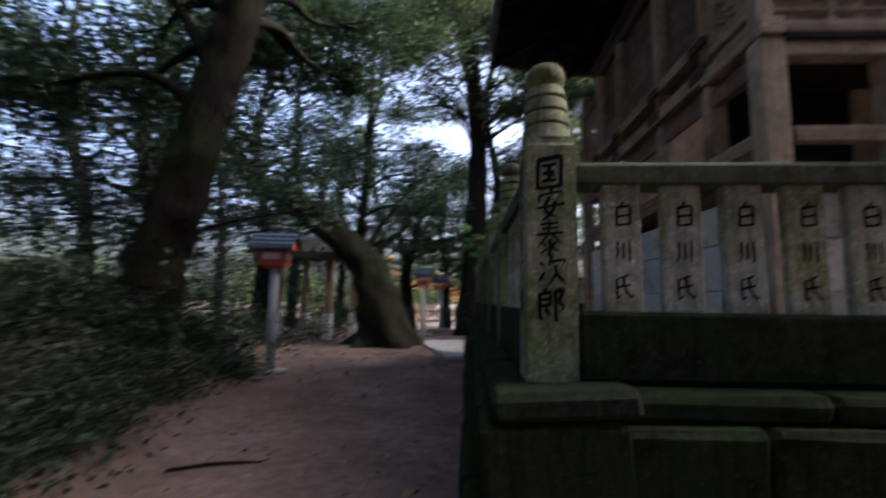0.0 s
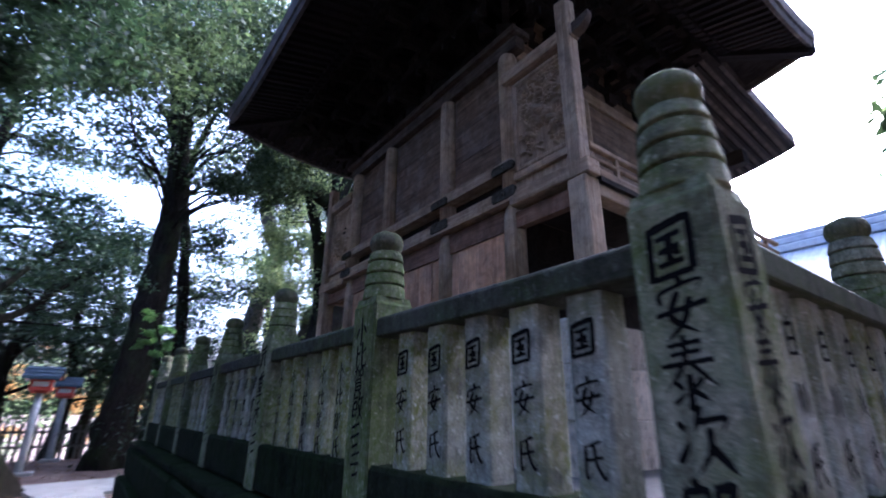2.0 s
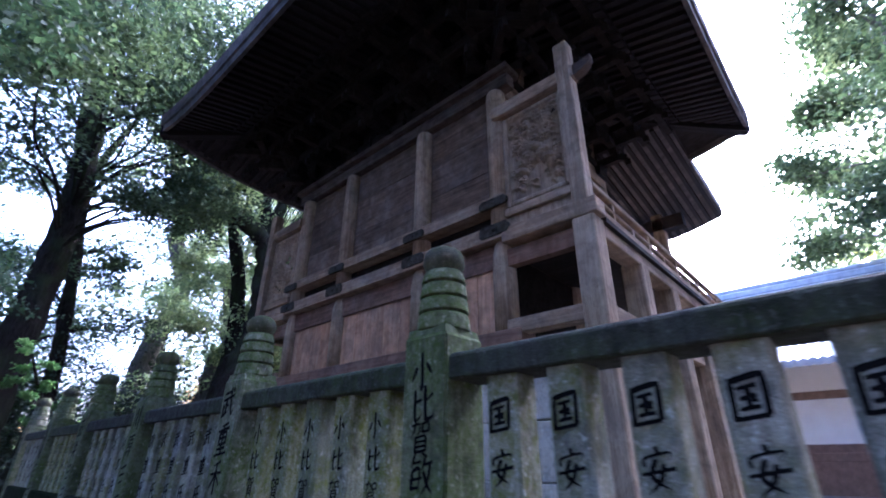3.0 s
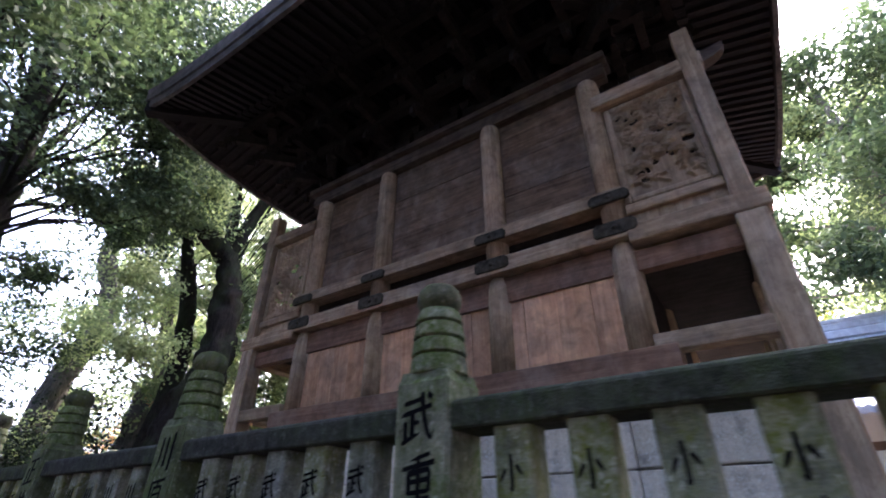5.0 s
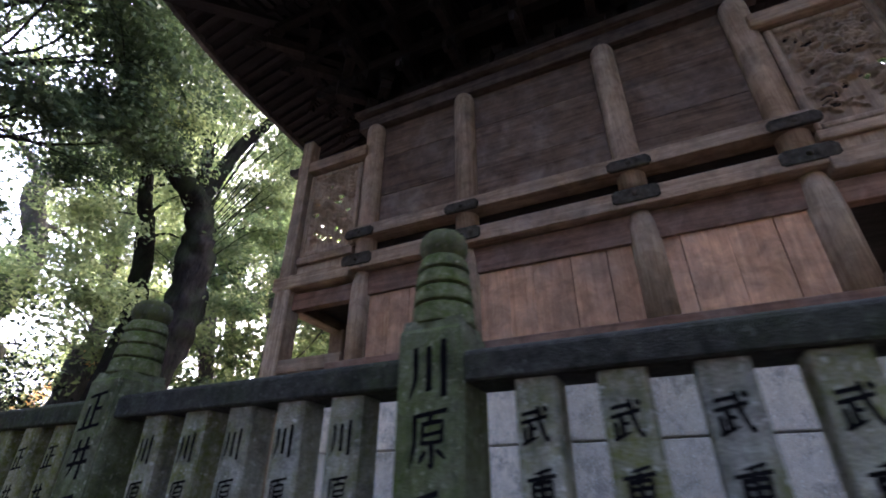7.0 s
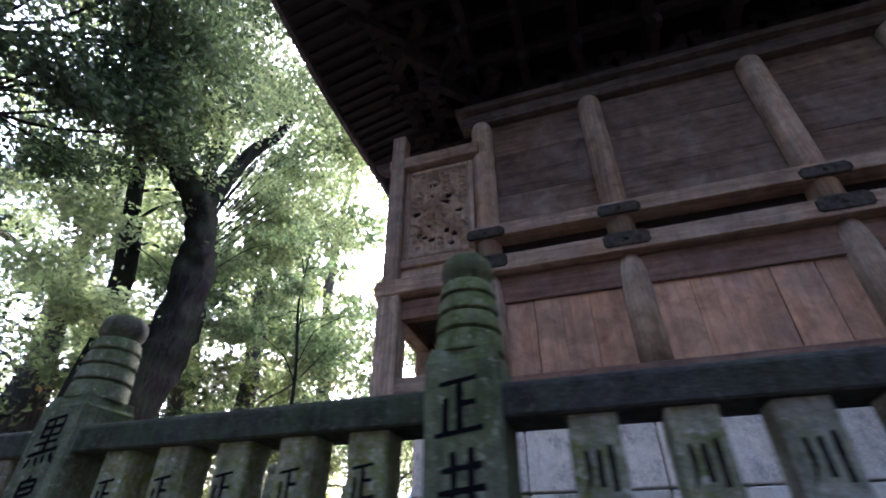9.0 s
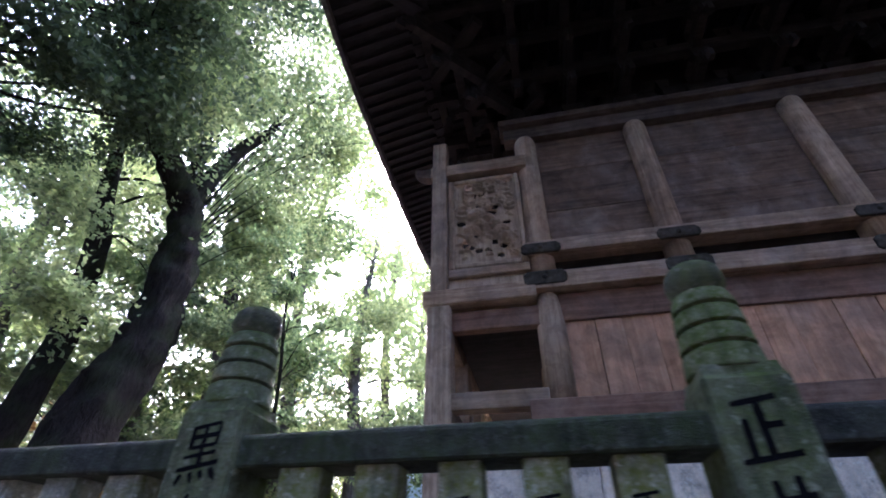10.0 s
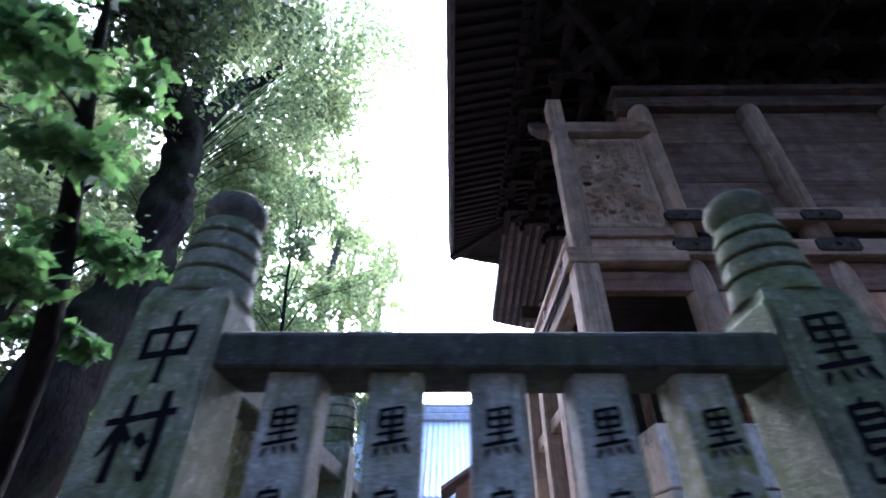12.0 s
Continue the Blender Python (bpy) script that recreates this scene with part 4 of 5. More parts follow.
def eave_z(u, k):
    """Height of the soffit: u along the edge from -1 to 1, k from the edge (0) to the wall (1)."""
    return Z_EAVE + lift(u) * max(0.0, 1 - k) ** 1.4 + (Z_IN - Z_EAVE) * k


MX, MY, HX, HY = (EX0 + EX1) / 2, (EY0 + EY1) / 2, (EX1 - EX0) / 2, (EY1 - EY0) / 2


def roof_point(side, u, k, dz=0.0):
    inset = INSET * k
    hx, hy = HX - inset, HY - inset
    z = eave_z(u, k) + dz
    return {"w": (MX - hx, MY + u * hy, z), "e": (MX + hx, MY - u * hy, z), "s": (MX - u * hx, MY - hy, z), "n": (MX + u * hx, MY + hy, z)}[side]


def roof_sheet(name, dz0, dz1, ks, material, label=""):
    bm = bmesh.new()
    for side in "wens":
        rows = []
        for j, k in enumerate(ks):
            rows.append([bm.verts.new(roof_point(side, -1 + 2 * i / 32, k, dz0 + (dz1 - dz0) * j / (len(ks) - 1))) for i in range(33)])
        for a, b in zip(rows, rows[1:]):
            for i in range(32):
                bm.faces.new((a[i], b[i], b[i + 1], a[i + 1]))
    bmesh.ops.remove_doubles(bm, verts=bm.verts, dist=0.0005)
    return part(name, bm, material, hall, label)


roof_sheet("soffit", 0.075, 0.075, [0, 0.25, 0.5, 0.75, 1.0, 1.3], M_RAFTER, "boarded soffit, its colour darkened for the eave shade")
bm = bmesh.new()
for side in "wens":
    for (o0, d0), (o1, d1) in (((0.0, -0.02), (-0.012, 0.1)), ((-0.012, 0.1), (-0.035, 0.115)), ((-0.035, 0.115), (-0.05, 0.33)), ((-0.05, 0.33), (0.25, 0.36)), ((0.05, -0.02), (0.0, -0.02)), ((0.05, 0.075), (0.05, -0.02))):
        ra = [bm.verts.new(roof_point(side, -1 + 2 * i / 32, o0 / INSET, d0)) for i in range(33)]
        rb = [bm.verts.new(roof_point(side, -1 + 2 * i / 32, o1 / INSET, d1)) for i in range(33)]
        for i in range(32):
            bm.faces.new((ra[i], ra[i + 1], rb[i + 1], rb[i]))
bmesh.ops.remove_doubles(bm, verts=bm.verts, dist=0.0005)
bmesh.ops.recalc_face_normals(bm, faces=bm.faces)
part("eave_edge", bm, M_EDGE, hall, "thick layered eave edge")
# upper roof surface: a curved hipped skirt and a gabled ridge
bm = bmesh.new()
for side in "wens":
    rows = []
    for k, dz in ((0.1, 0.36), (0.5, 0.62), (0.9, 1.05), (1.2, 1.5)):
        rows.append([bm.verts.new(roof_point(side, -1 + 2 * i / 16, k, dz - (Z_IN - Z_EAVE) * k)) for i in range(17)])
    for a, b in zip(rows, rows[1:]):
        for i in range(16):
            bm.faces.new((a[i], a[i + 1], b[i + 1], b[i]))
ix, iy = HX - INSET * 1.2, HY - INSET * 1.2
zt = Z_EAVE + 1.5
prev = None
for x, z in ((-ix, zt), (-0.6, zt + 0.75), (-0.2, zt + 1.35), (0, zt + 1.6), (0.2, zt + 1.35), (0.6, zt + 0.75), (ix, zt)):
    ring = [bm.verts.new((MX + x, MY - iy - 0.2, z)), bm.verts.new((MX + x, MY + iy + 0.2, z))]
    if prev:
        bm.faces.new((prev[0], ring[0], ring[1], prev[1]))
    prev = ring
part("roof", bm, M_ROOF, hall, "dark curved shrine roof")
for s in (-1, 1):
    sheet("gable", [(MX - ix, MY + s * iy, zt), (MX + ix, MY + s * iy, zt), (MX, MY + s * iy, zt + 1.58)], M_DARK, hall)
box("ridge", MX - 0.18, MX + 0.18, MY - iy - 0.3, MY + iy + 0.3, zt + 1.5, zt + 1.85, M_ROOF, hall, bev=0.03)
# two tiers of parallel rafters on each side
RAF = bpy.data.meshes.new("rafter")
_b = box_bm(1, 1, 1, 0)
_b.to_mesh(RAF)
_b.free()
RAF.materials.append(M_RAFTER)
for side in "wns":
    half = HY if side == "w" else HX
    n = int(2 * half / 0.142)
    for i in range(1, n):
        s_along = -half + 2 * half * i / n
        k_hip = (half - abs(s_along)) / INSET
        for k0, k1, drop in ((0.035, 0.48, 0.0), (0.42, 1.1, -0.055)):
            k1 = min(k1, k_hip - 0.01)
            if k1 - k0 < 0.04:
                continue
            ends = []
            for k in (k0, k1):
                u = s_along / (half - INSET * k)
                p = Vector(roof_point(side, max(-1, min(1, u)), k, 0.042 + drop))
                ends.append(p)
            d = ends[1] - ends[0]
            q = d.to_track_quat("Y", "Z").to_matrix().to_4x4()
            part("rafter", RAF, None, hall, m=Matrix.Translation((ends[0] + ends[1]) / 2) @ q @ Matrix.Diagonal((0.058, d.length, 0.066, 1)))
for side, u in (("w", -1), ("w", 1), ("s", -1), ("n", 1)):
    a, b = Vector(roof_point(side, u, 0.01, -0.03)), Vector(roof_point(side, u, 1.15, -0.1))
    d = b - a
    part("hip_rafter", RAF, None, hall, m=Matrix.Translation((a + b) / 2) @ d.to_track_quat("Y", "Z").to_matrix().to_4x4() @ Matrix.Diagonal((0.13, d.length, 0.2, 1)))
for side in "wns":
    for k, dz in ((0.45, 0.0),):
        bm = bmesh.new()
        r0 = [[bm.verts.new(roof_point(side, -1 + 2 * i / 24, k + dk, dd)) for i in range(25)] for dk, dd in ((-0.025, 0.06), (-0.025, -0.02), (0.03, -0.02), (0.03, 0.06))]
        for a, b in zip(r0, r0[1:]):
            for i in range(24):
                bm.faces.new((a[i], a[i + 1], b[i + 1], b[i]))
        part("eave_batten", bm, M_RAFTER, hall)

# porch roof at the front of the hall
porch = empty("porch_roof", "lower curved porch roof at the front of the shrine hall", "roof")
PX0, PX1, PY0, PY1 = 5.6, 8.7, 3.42, 8.78
bm = bmesh.new()


def porch_z(x, y, dz):
    u = (y - (PY0 + PY1) / 2) / ((PY1 - PY0) / 2)
    return 6.25 - 0.2 * (x - PX0) + 0.28 * abs(u) ** 3 * ((x - PX0) / (PX1 - PX0)) + dz


for dz, flip in ((0.0, False), (0.24, True)):
    g = [[bm.verts.new((PX0 + (PX1 - PX0) * i / 8, PY0 + (PY1 - PY0) * j / 24, porch_z(PX0 + (PX1 - PX0) * i / 8, PY0 + (PY1 - PY0) * j / 24, dz))) for j in range(25)] for i in range(9)]
    for i in range(8):
        for j in range(24):
            f = (g[i][j], g[i][j + 1], g[i + 1][j + 1], g[i + 1][j])
            bm.faces.new(f)
    if not flip:
        lowg = g
for j in range(24):
    bm.faces.new((lowg[8][j], lowg[8][j + 1], g[8][j + 1], g[8][j]))
for jj in (0, 24):
    for i in range(8):
        bm.faces.new((lowg[i][jj], lowg[i + 1][jj], g[i + 1][jj], g[i][jj]))
bmesh.ops.recalc_face_normals(bm, faces=bm.faces)
part("roof", bm, M_EDGE, porch)
for j in range(36):
    y = PY0 + 0.08 + (PY1 - PY0 - 0.16) * j / 35
    a, b = Vector((PX0, y, porch_z(PX0, y, -0.03))), Vector((PX1 - 0.08, y, porch_z(PX1 - 0.08, y, -0.03)))
    d = b - a
    part("rafter", RAF, None, porch, m=Matrix.Translation((a + b) / 2) @ d.to_track_quat("Y", "Z").to_matrix().to_4x4() @ Matrix.Diagonal((0.06, d.length, 0.06, 1)))
for y in (C - 1.75, C + 1.75):
    box("porch_post", 7.5, 7.7, y - 0.1, y + 0.1, 0.92, 5.75, M_COL, porch, "square porch post", bev=0.015)
box("porch_beam", 7.5, 7.7, C - 2.2, C + 2.2, 5.4, 5.66, M_DARK, porch)

# ---- other buildings ----


def tiled_hall(name, label, x0, x1, y0, y1, z_eave, z_ridge, wall_mat, ridge_along="y", roof_mat=None):
    ob = empty(name, label, "building")
    box("wall", x0 + 0.9, x1 - 0.9, y0 + 0.9, y1 - 0.9, 0.0, z_eave + 0.1, wall_mat, ob, bev=0.02)
    n = int((x1 - x0 - 1.8) / 1.8)
    for i in range(n + 1):
        x = x0 + 0.9 + (x1 - x0 - 1.8) * i / n
        for y in (y0 + 0.88, y1 - 0.88):
            box("pillar", x - 0.08, x + 0.08, y - 0.05, y + 0.05, 0, z_eave, M_TIMBER, ob)
    for i in range(4):
        y = y0 + 0.9 + (y1 - y0 - 1.8) * i / 3
        box("pillar", x0 + 0.84, x0 + 0.94, y - 0.08, y + 0.08, 0, z_eave, M_TIMBER, ob)
    for z in (z_eave * 0.45, z_eave * 0.8):
        box("wall_beam", x0 + 0.85, x0 + 0.93, y0 + 0.9, y1 - 0.9, z, z + 0.16, M_TIMBER, ob)
    box("wainscot", x0 + 0.86, x0 + 0.9, y0 + 0.9, y1 - 0.9, 0.9, 1.85, M_TIMBER, ob)
    my, mx = (y0 + y1) / 2, (x0 + x1) / 2
    for s in (-1, 1):
        bm = bmesh.new()
        nn = int(((y1 - y0) if ridge_along == "y" else (x1 - x0)) / 0.16)
        rows = []
        for k in range(7):
            t = k / 6
            z = z_eave + (z_ridge - z_eave) * (0.72 * t + 0.28 * t * t)
            row = []
            for i in range(nn * 2 + 1):
                bumpz = 0.035 if i % 2 else 0.0
                if ridge_along == "y":
                    row.append(bm.verts.new((mx + s * (1 - t) * (x1 - x0) / 2, y0 + (y1 - y0) * i / (nn * 2), z + bumpz)))
                else:
                    row.append(bm.verts.new((x0 + (x1 - x0) * i / (nn * 2), my + s * (1 - t) * (y1 - y0) / 2, z + bumpz)))
            rows.append(row)
        for a, b in zip(rows, rows[1:]):
            for i in range(len(a) - 1):
                bm.faces.new((a[i], a[i + 1], b[i + 1], b[i]))
        res = bmesh.ops.extrude_face_region(bm, geom=bm.faces[:])
        for v in res["geom"]:
            if isinstance(v, bmesh.types.BMVert):
                v.co.z -= 0.14
        bmesh.ops.recalc_face_normals(bm, faces=bm.faces)
        part("roof", bm, roof_mat or M_TILE, ob, "roof slope of rounded tile rows")
    if ridge_along == "y":
        for k, (hw, z0, z1) in enumerate(((0.22, -0.08, 0.14), (0.17, 0.15, 0.34), (0.12, 0.35, 0.48))):
            box("ridge", mx - hw, mx + hw, y0 - 0.1, y1 + 0.1, z_ridge + z0, z_ridge + z1, M_TILE, ob, bev=0.03)
        for y in (y0 - 0.14, y1 + 0.14):
            part("ridge_tile", lathe([(0.26, -0.06), (0.3, 0), (0.26, 0.06)], 10), M_TILE, ob, m=pose(mx, y, z_ridge + 0.25, 90, 0, 0))
        for y in (y0 + 0.9, y1 - 0.9):
            sheet("gable", [(x0 + 0.9, y, z_eave), (x1 - 0.9, y, z_eave), (mx, y, z_ridge - 0.2)], wall_mat, ob)
    else:
        box("ridge", x0 - 0.1, x1 + 0.1, my - 0.2, my + 0.2, z_ridge - 0.08, z_ridge + 0.4, M_TILE, ob, bev=0.03)
        for x in (x0 + 0.9, x1 - 0.9):
            sheet("gable", [(x, y0 + 0.9, z_eave), (x, y1 - 0.9, z_eave), (x, my, z_ridge - 0.2)], wall_mat, ob)
    return ob


tiled_hall("worship_hall", "timber worship hall with white walls and grey-blue tiled roof", 11.0, 18.5, -6.5, 7.2, 3.4, 5.8, M_PLASTER)
tiled_hall("storehouse", "small white-walled storehouse with a pale metal roof", 12.5, 17.0, 8.0, 12.6, 2.9, 5.4, M_PLASTER, roof_mat=M_PALE)


shed = empty("timber_shed", "small brown timber shed with a pitched board roof", "shed")
box("wall", 9.7, 11.2, 8.0, 9.6, 0.92, 2.75, M_TIMBER, shed, bev=0.01)
for s in (-1, 1):
    bm = bmesh.new()
    a = [bm.verts.new(p) for p in ((9.5, 8.8 + s * 1.1, 2.65), (11.4, 8.8 + s * 1.1, 2.65), (11.4, 8.8, 3.35), (9.5, 8.8, 3.35))]
    b = [bm.verts.new(v.co + Vector((0, 0, 0.07))) for v in a]
    bm.faces.new(a)
    bm.faces.new(b)
    for i in range(4):
        bm.faces.new((a[i], a[(i + 1) % 4], b[(i + 1) % 4], b[i]))
    bmesh.ops.recalc_face_normals(bm, faces=bm.faces)
    part("roof", bm, M_TIMBER, shed)
sheet("gable", [(9.71, 8.0, 2.7), (9.71, 9.6, 2.7), (9.71, 8.8, 3.3)], M_TIMBER, shed)


# ---- lanterns on posts ----
def lantern(x, y, turn, h, group):
    ob = empty("lantern_post", "red lantern box with dark pitched roof on a pale post", "lantern", pose(x, y, 0, 0, 0, turn), group)
    k = h / 2.26
    part("footing", box_bm(0.42, 0.36, 0.1, 0.02, 0.006, 2), M_CONC, ob, m=pose(0.03, 0, 0.02))
    part("post", lathe([(0.072, 0.0), (0.07, 1.0), (0.066, 1.66 * k)], 16), M_LPOST, ob, smooth=True)
    body = part("lantern_box", box_bm(0.4, 0.4, 0.24, 0.01), M_LRED, ob, "vermilion painted lantern box", pose(0, 0, 1.83 * k))
    for sx, sy, r in ((0, -0.202, 0), (0, 0.202, 0), (-0.202, 0, 90), (0.202, 0, 90)):
        part("paper_panel", box_bm(0.27, 0.006, 0.1, 0), M_PAPER, body, "white paper window", pose(sx, sy, 0.02, 0, 0, r))
    part("base_plate", box_bm(0.3, 0.3, 0.05, 0.01), M_LRED, ob, m=pose(0, 0, 1.685 * k))
    bm = bmesh.new()
    for s in (-1, 1):
        a = [bm.verts.new(p) for p in ((-0.34, s * 0.34, 1.95 * k), (0.34, s * 0.34, 1.95 * k), (0.34, 0, 2.2 * k), (-0.34, 0, 2.2 * k))]
        b = [bm.verts.new(v.co + Vector((0, 0, 0.035))) for v in a]
        bm.faces.new(a)
        bm.faces.new(b)
        for i in range(4):
            bm.faces.new((a[i], a[(i + 1) % 4], b[(i + 1) % 4], b[i]))
    bmesh.ops.recalc_face_normals(bm, faces=bm.faces)
    part("roof", bm, M_LROOF, ob, "dark blue-grey metal roof")
    for s in (-1, 1):
        for zz in (0.1, 0.42, 0.74):
            part("roof_batten", box_bm(0.69, 0.03, 0.022, 0.004), M_LROOF, ob, m=pose(0, s * 0.34 * (1 - zz), (1.95 + 0.25 * zz) * k + 0.042, -s * 36, 0, 0))
        sheet("gable", [(s * 0.3, -0.27, 1.95 * k), (s * 0.3, 0.27, 1.95 * k), (s * 0.3, 0, 2.18 * k)], M_LRED, ob)
    return ob


lantern(-3.08, 7.33, 8, 2.26, "lanterns along the path")
lantern(-1.4, 15.4, -5, 2.26, "lanterns along the path")
lantern(-1.0, 18.6, -5, 2.2, "lanterns along the path")

# small roofed shelter behind the leaning tree
shelter = empty("roofed_shelter", "small timber shelter with a thin pitched roof and pale-footed posts", "shelter")
for x, y in ((-4.0, 13.4), (-3.55, 14.6), (-5.6, 13.6), (-5.2, 14.8)):
    box("post", x - 0.09, x + 0.09, y - 0.09, y + 0.09, 0, 2.5, M_TIMBER, shelter)
    box("post_foot", x - 0.11, x + 0.11, y - 0.11, y + 0.11, -0.02, 0.75, M_LPOST, shelter, "pale post sleeve")
for s in (-1, 1):
    bm = bmesh.new()
    a = [bm.verts.new(p) for p in ((-6.2, 14.0 + s * 1.3, 2.42), (-3.0, 14.0 + s * 1.3, 2.42), (-3.0, 14.0, 3.0), (-6.2, 14.0, 3.0))]
    b = [bm.verts.new(v.co + Vector((0, 0, 0.06))) for v in a]
    bm.faces.new(a)
    bm.faces.new(b)
    for i in range(4):
        bm.faces.new((a[i], a[(i + 1) % 4], b[(i + 1) % 4], b[i]))
    bmesh.ops.recalc_face_normals(bm, faces=bm.faces)
    part("roof", bm, M_BARKG, shelter)
box("beam", -6.0, -3.2, 12.75, 12.85, 2.3, 2.42, M_TIMBER, shelter)

paling = empty("paling_fence", "low weathered paling fence across the far end of the path", "fence")
for i in range(34):
    x = -4.2 + 0.17 * i
    box("pale", x - 0.04, x + 0.04, 20.0, 20.03, -0.2, 0.85 + 0.03 * (i % 3), M_BARKG, paling)
for z in (0.25, 0.65):
    box("cross_rail", -4.3, 1.7, 20.032, 20.07, z, z + 0.07, M_BARKG, paling)


# ---- trees ----
def clump_points(rg, centre, radius, n, flat=0.6):
    """Leaf places of one bough end: several sprays, each a flattened blob."""
    out = []
    k = max(4, int(n / 55))
    for _ in range(k):
        d = rg.normal(size=3)
        d /= np.linalg.norm(d)
        c = np.asarray(centre) + d * radius * rg.uniform(0.2, 1.25) * np.array([1, 1, flat])
        m = int(n / k)
        out.append(c + rg.normal(size=(m, 3)) * radius * 0.24 * np.array([1, 1, 0.45]))
    return np.concatenate(out)


def tree(name, label, trunk, radii, boughs, bark, leaf, seed, leaf_size=0.13, per=600, limb_r=None, seg=12, category="tree", droop=0.3):
    """A trunk along points; boughs: (height share along the trunk, end point, clump radius)."""
    rg = np.random.default_rng(seed)
    r = random.Random(seed)
    base = Vector(trunk[0])
    ob = empty(name, label, category, pose(*base))
    loc = [Vector(p) - base for p in trunk]
    part("trunk", tube_bm(loc, radii, 26 if radii[0] > 0.45 else seg, 0.34, seed, None, 10 if radii[0] > 0.45 else 4, 0.3 if radii[0] > 0.45 else 0.0), bark, ob, smooth=True)
    pts = []
    for share, end, rad, *thick in boughs:
        f = share * (len(loc) - 1)
        i = min(int(f), len(loc) - 2)
        a = loc[i].lerp(loc[i + 1], f - i)
        e = Vector(end) - base
        r0 = min((limb_r or radii[-1] * 1.3), (radii[i] * (1 - f + i) + radii[i + 1] * (f - i)) * 0.75)
        limb = bmesh.new()
        r0 = thick[0] if thick else r0
        mid = a.lerp(e, 0.5) + Vector((r.uniform(-0.3, 0.3), r.uniform(-0.3, 0.3), r.uniform(0.0, 0.5))) * (e - a).length * 0.3
        tube_bm([a, a.lerp(mid, 0.5) + Vector((0, 0, 0.06 * (e - a).length)), mid, e], [r0, r0 * 0.8, r0 * 0.55, r0 * 0.22], 7, 0.12, seed, limb)
        for _ in range(3):
            t = e + Vector((r.uniform(-1, 1), r.uniform(-1, 1), r.uniform(-0.5, 0.6))) * rad
            tube_bm([mid.lerp(e, r.uniform(0.3, 0.9)), (e + t) / 2, t], [r0 * 0.28, r0 * 0.18, r0 * 0.06], 4, 0, seed, limb)
        part("limb", limb, bark, ob, smooth=True)
        pts.append(clump_points(rg, e, rad, per))
    if pts:
        part("crown", leaves_mesh("crown", np.concatenate(pts), leaf_size, leaf, rg, droop), None, ob, "crown of many small leaves")
    return ob


def auto_boughs(rg, trunk, lo, n, reach, rad, rise=0.3, aim=None):
    out = []
    for i in range(n):
        share = lo + (1 - lo) * (i + 0.5) / n
        f = share * (len(trunk) - 1)
        k = min(int(f), len(trunk) - 2)
        a = Vector(trunk[k]).lerp(Vector(trunk[k + 1]), f - k)
        ang = 2.4 * i + rg.uniform(-0.5, 0.5)
        rr = reach * rg.uniform(0.45, 1.0) * (1.15 - 0.5 * share)
        e = a + Vector((math.cos(ang) * rr, math.sin(ang) * rr, rise * rr + rg.uniform(-0.4, 0.9)))
        out.append((share, tuple(e), rad * rg.uniform(0.75, 1.25)))
    return out


tr = np.random.default_rng(21)
# near leaning dark tree on the bank
T1 = [(-3.75, 4.75, 0.3), (-3.4, 4.8, 1.2), (-3.08, 4.8, 2.4), (-2.8, 4.8, 3.5), (-2.5, 4.8, 4.6), (-2.2, 4.9, 6.2), (-2.3, 5.1, 8.5)]
b1 = [(0.5, (-3.7, 4.6, 5.2), 0.9), (0.66, (-4.4, 5.6, 6.0), 1.2), (0.75, (-1.9, 6.8, 7.6), 1.1), (0.9, (-3.3, 4.2, 8.2), 1.4), (0.85, (-1.0, 5.6, 8.6), 1.4), (1.0, (-2.4, 6.2, 9.6), 1.5), (0.45, (-4.9, 4.9, 3.6), 0.8), (0.55, (-4.8, 6.2, 4.2), 0.9),
      # high boughs out of view, added to shade the start of the path
      (0.8, (-3.2, 1.6, 8.4), 1.8), (0.85, (-1.2, 2.6, 9.0), 1.8), (0.9, (-4.2, -0.6, 8.8), 1.8), (0.95, (-1.8, -0.8, 9.4), 1.8), (0.9, (0.4, 0.6, 9.6), 1.7), (0.8, (-5.6, 2.6, 7.6), 1.6), (1.0, (-2.6, 3.4, 10.2), 1.8), (0.7, (-5.6, 4.2, 6.4), 1.2),
      (0.7, (-2.9, 7.4, 5.9), 1.0), (0.68, (-4.2, 7.4, 5.7), 1.1), (0.75, (-1.9, 8.4, 7.1), 1.1), (0.8, (-3.4, 8.8, 7.3), 1.2), (0.85, (-0.7, 8.4, 8.3), 1.1), (0.62, (-5.2, 7.0, 5.2), 1.1),
      (0.62, (-2.6, 7.2, 5.1), 0.75), (0.66, (-1.8, 7.6, 5.9), 0.8), (0.6, (-3.1, 6.4, 5.0), 0.7), (0.62, (-2.2, 8.3, 5.2), 0.6)]
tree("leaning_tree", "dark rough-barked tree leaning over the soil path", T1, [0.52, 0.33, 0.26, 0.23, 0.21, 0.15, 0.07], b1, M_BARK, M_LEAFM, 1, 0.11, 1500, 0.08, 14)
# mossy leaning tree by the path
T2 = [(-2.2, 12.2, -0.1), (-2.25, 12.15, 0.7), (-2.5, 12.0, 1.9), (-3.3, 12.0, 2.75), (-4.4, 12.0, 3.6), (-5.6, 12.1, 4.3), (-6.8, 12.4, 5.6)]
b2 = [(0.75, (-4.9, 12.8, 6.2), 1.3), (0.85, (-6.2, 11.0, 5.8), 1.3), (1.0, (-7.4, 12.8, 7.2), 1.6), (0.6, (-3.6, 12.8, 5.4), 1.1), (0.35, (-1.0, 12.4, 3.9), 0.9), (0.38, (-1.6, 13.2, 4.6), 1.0)]
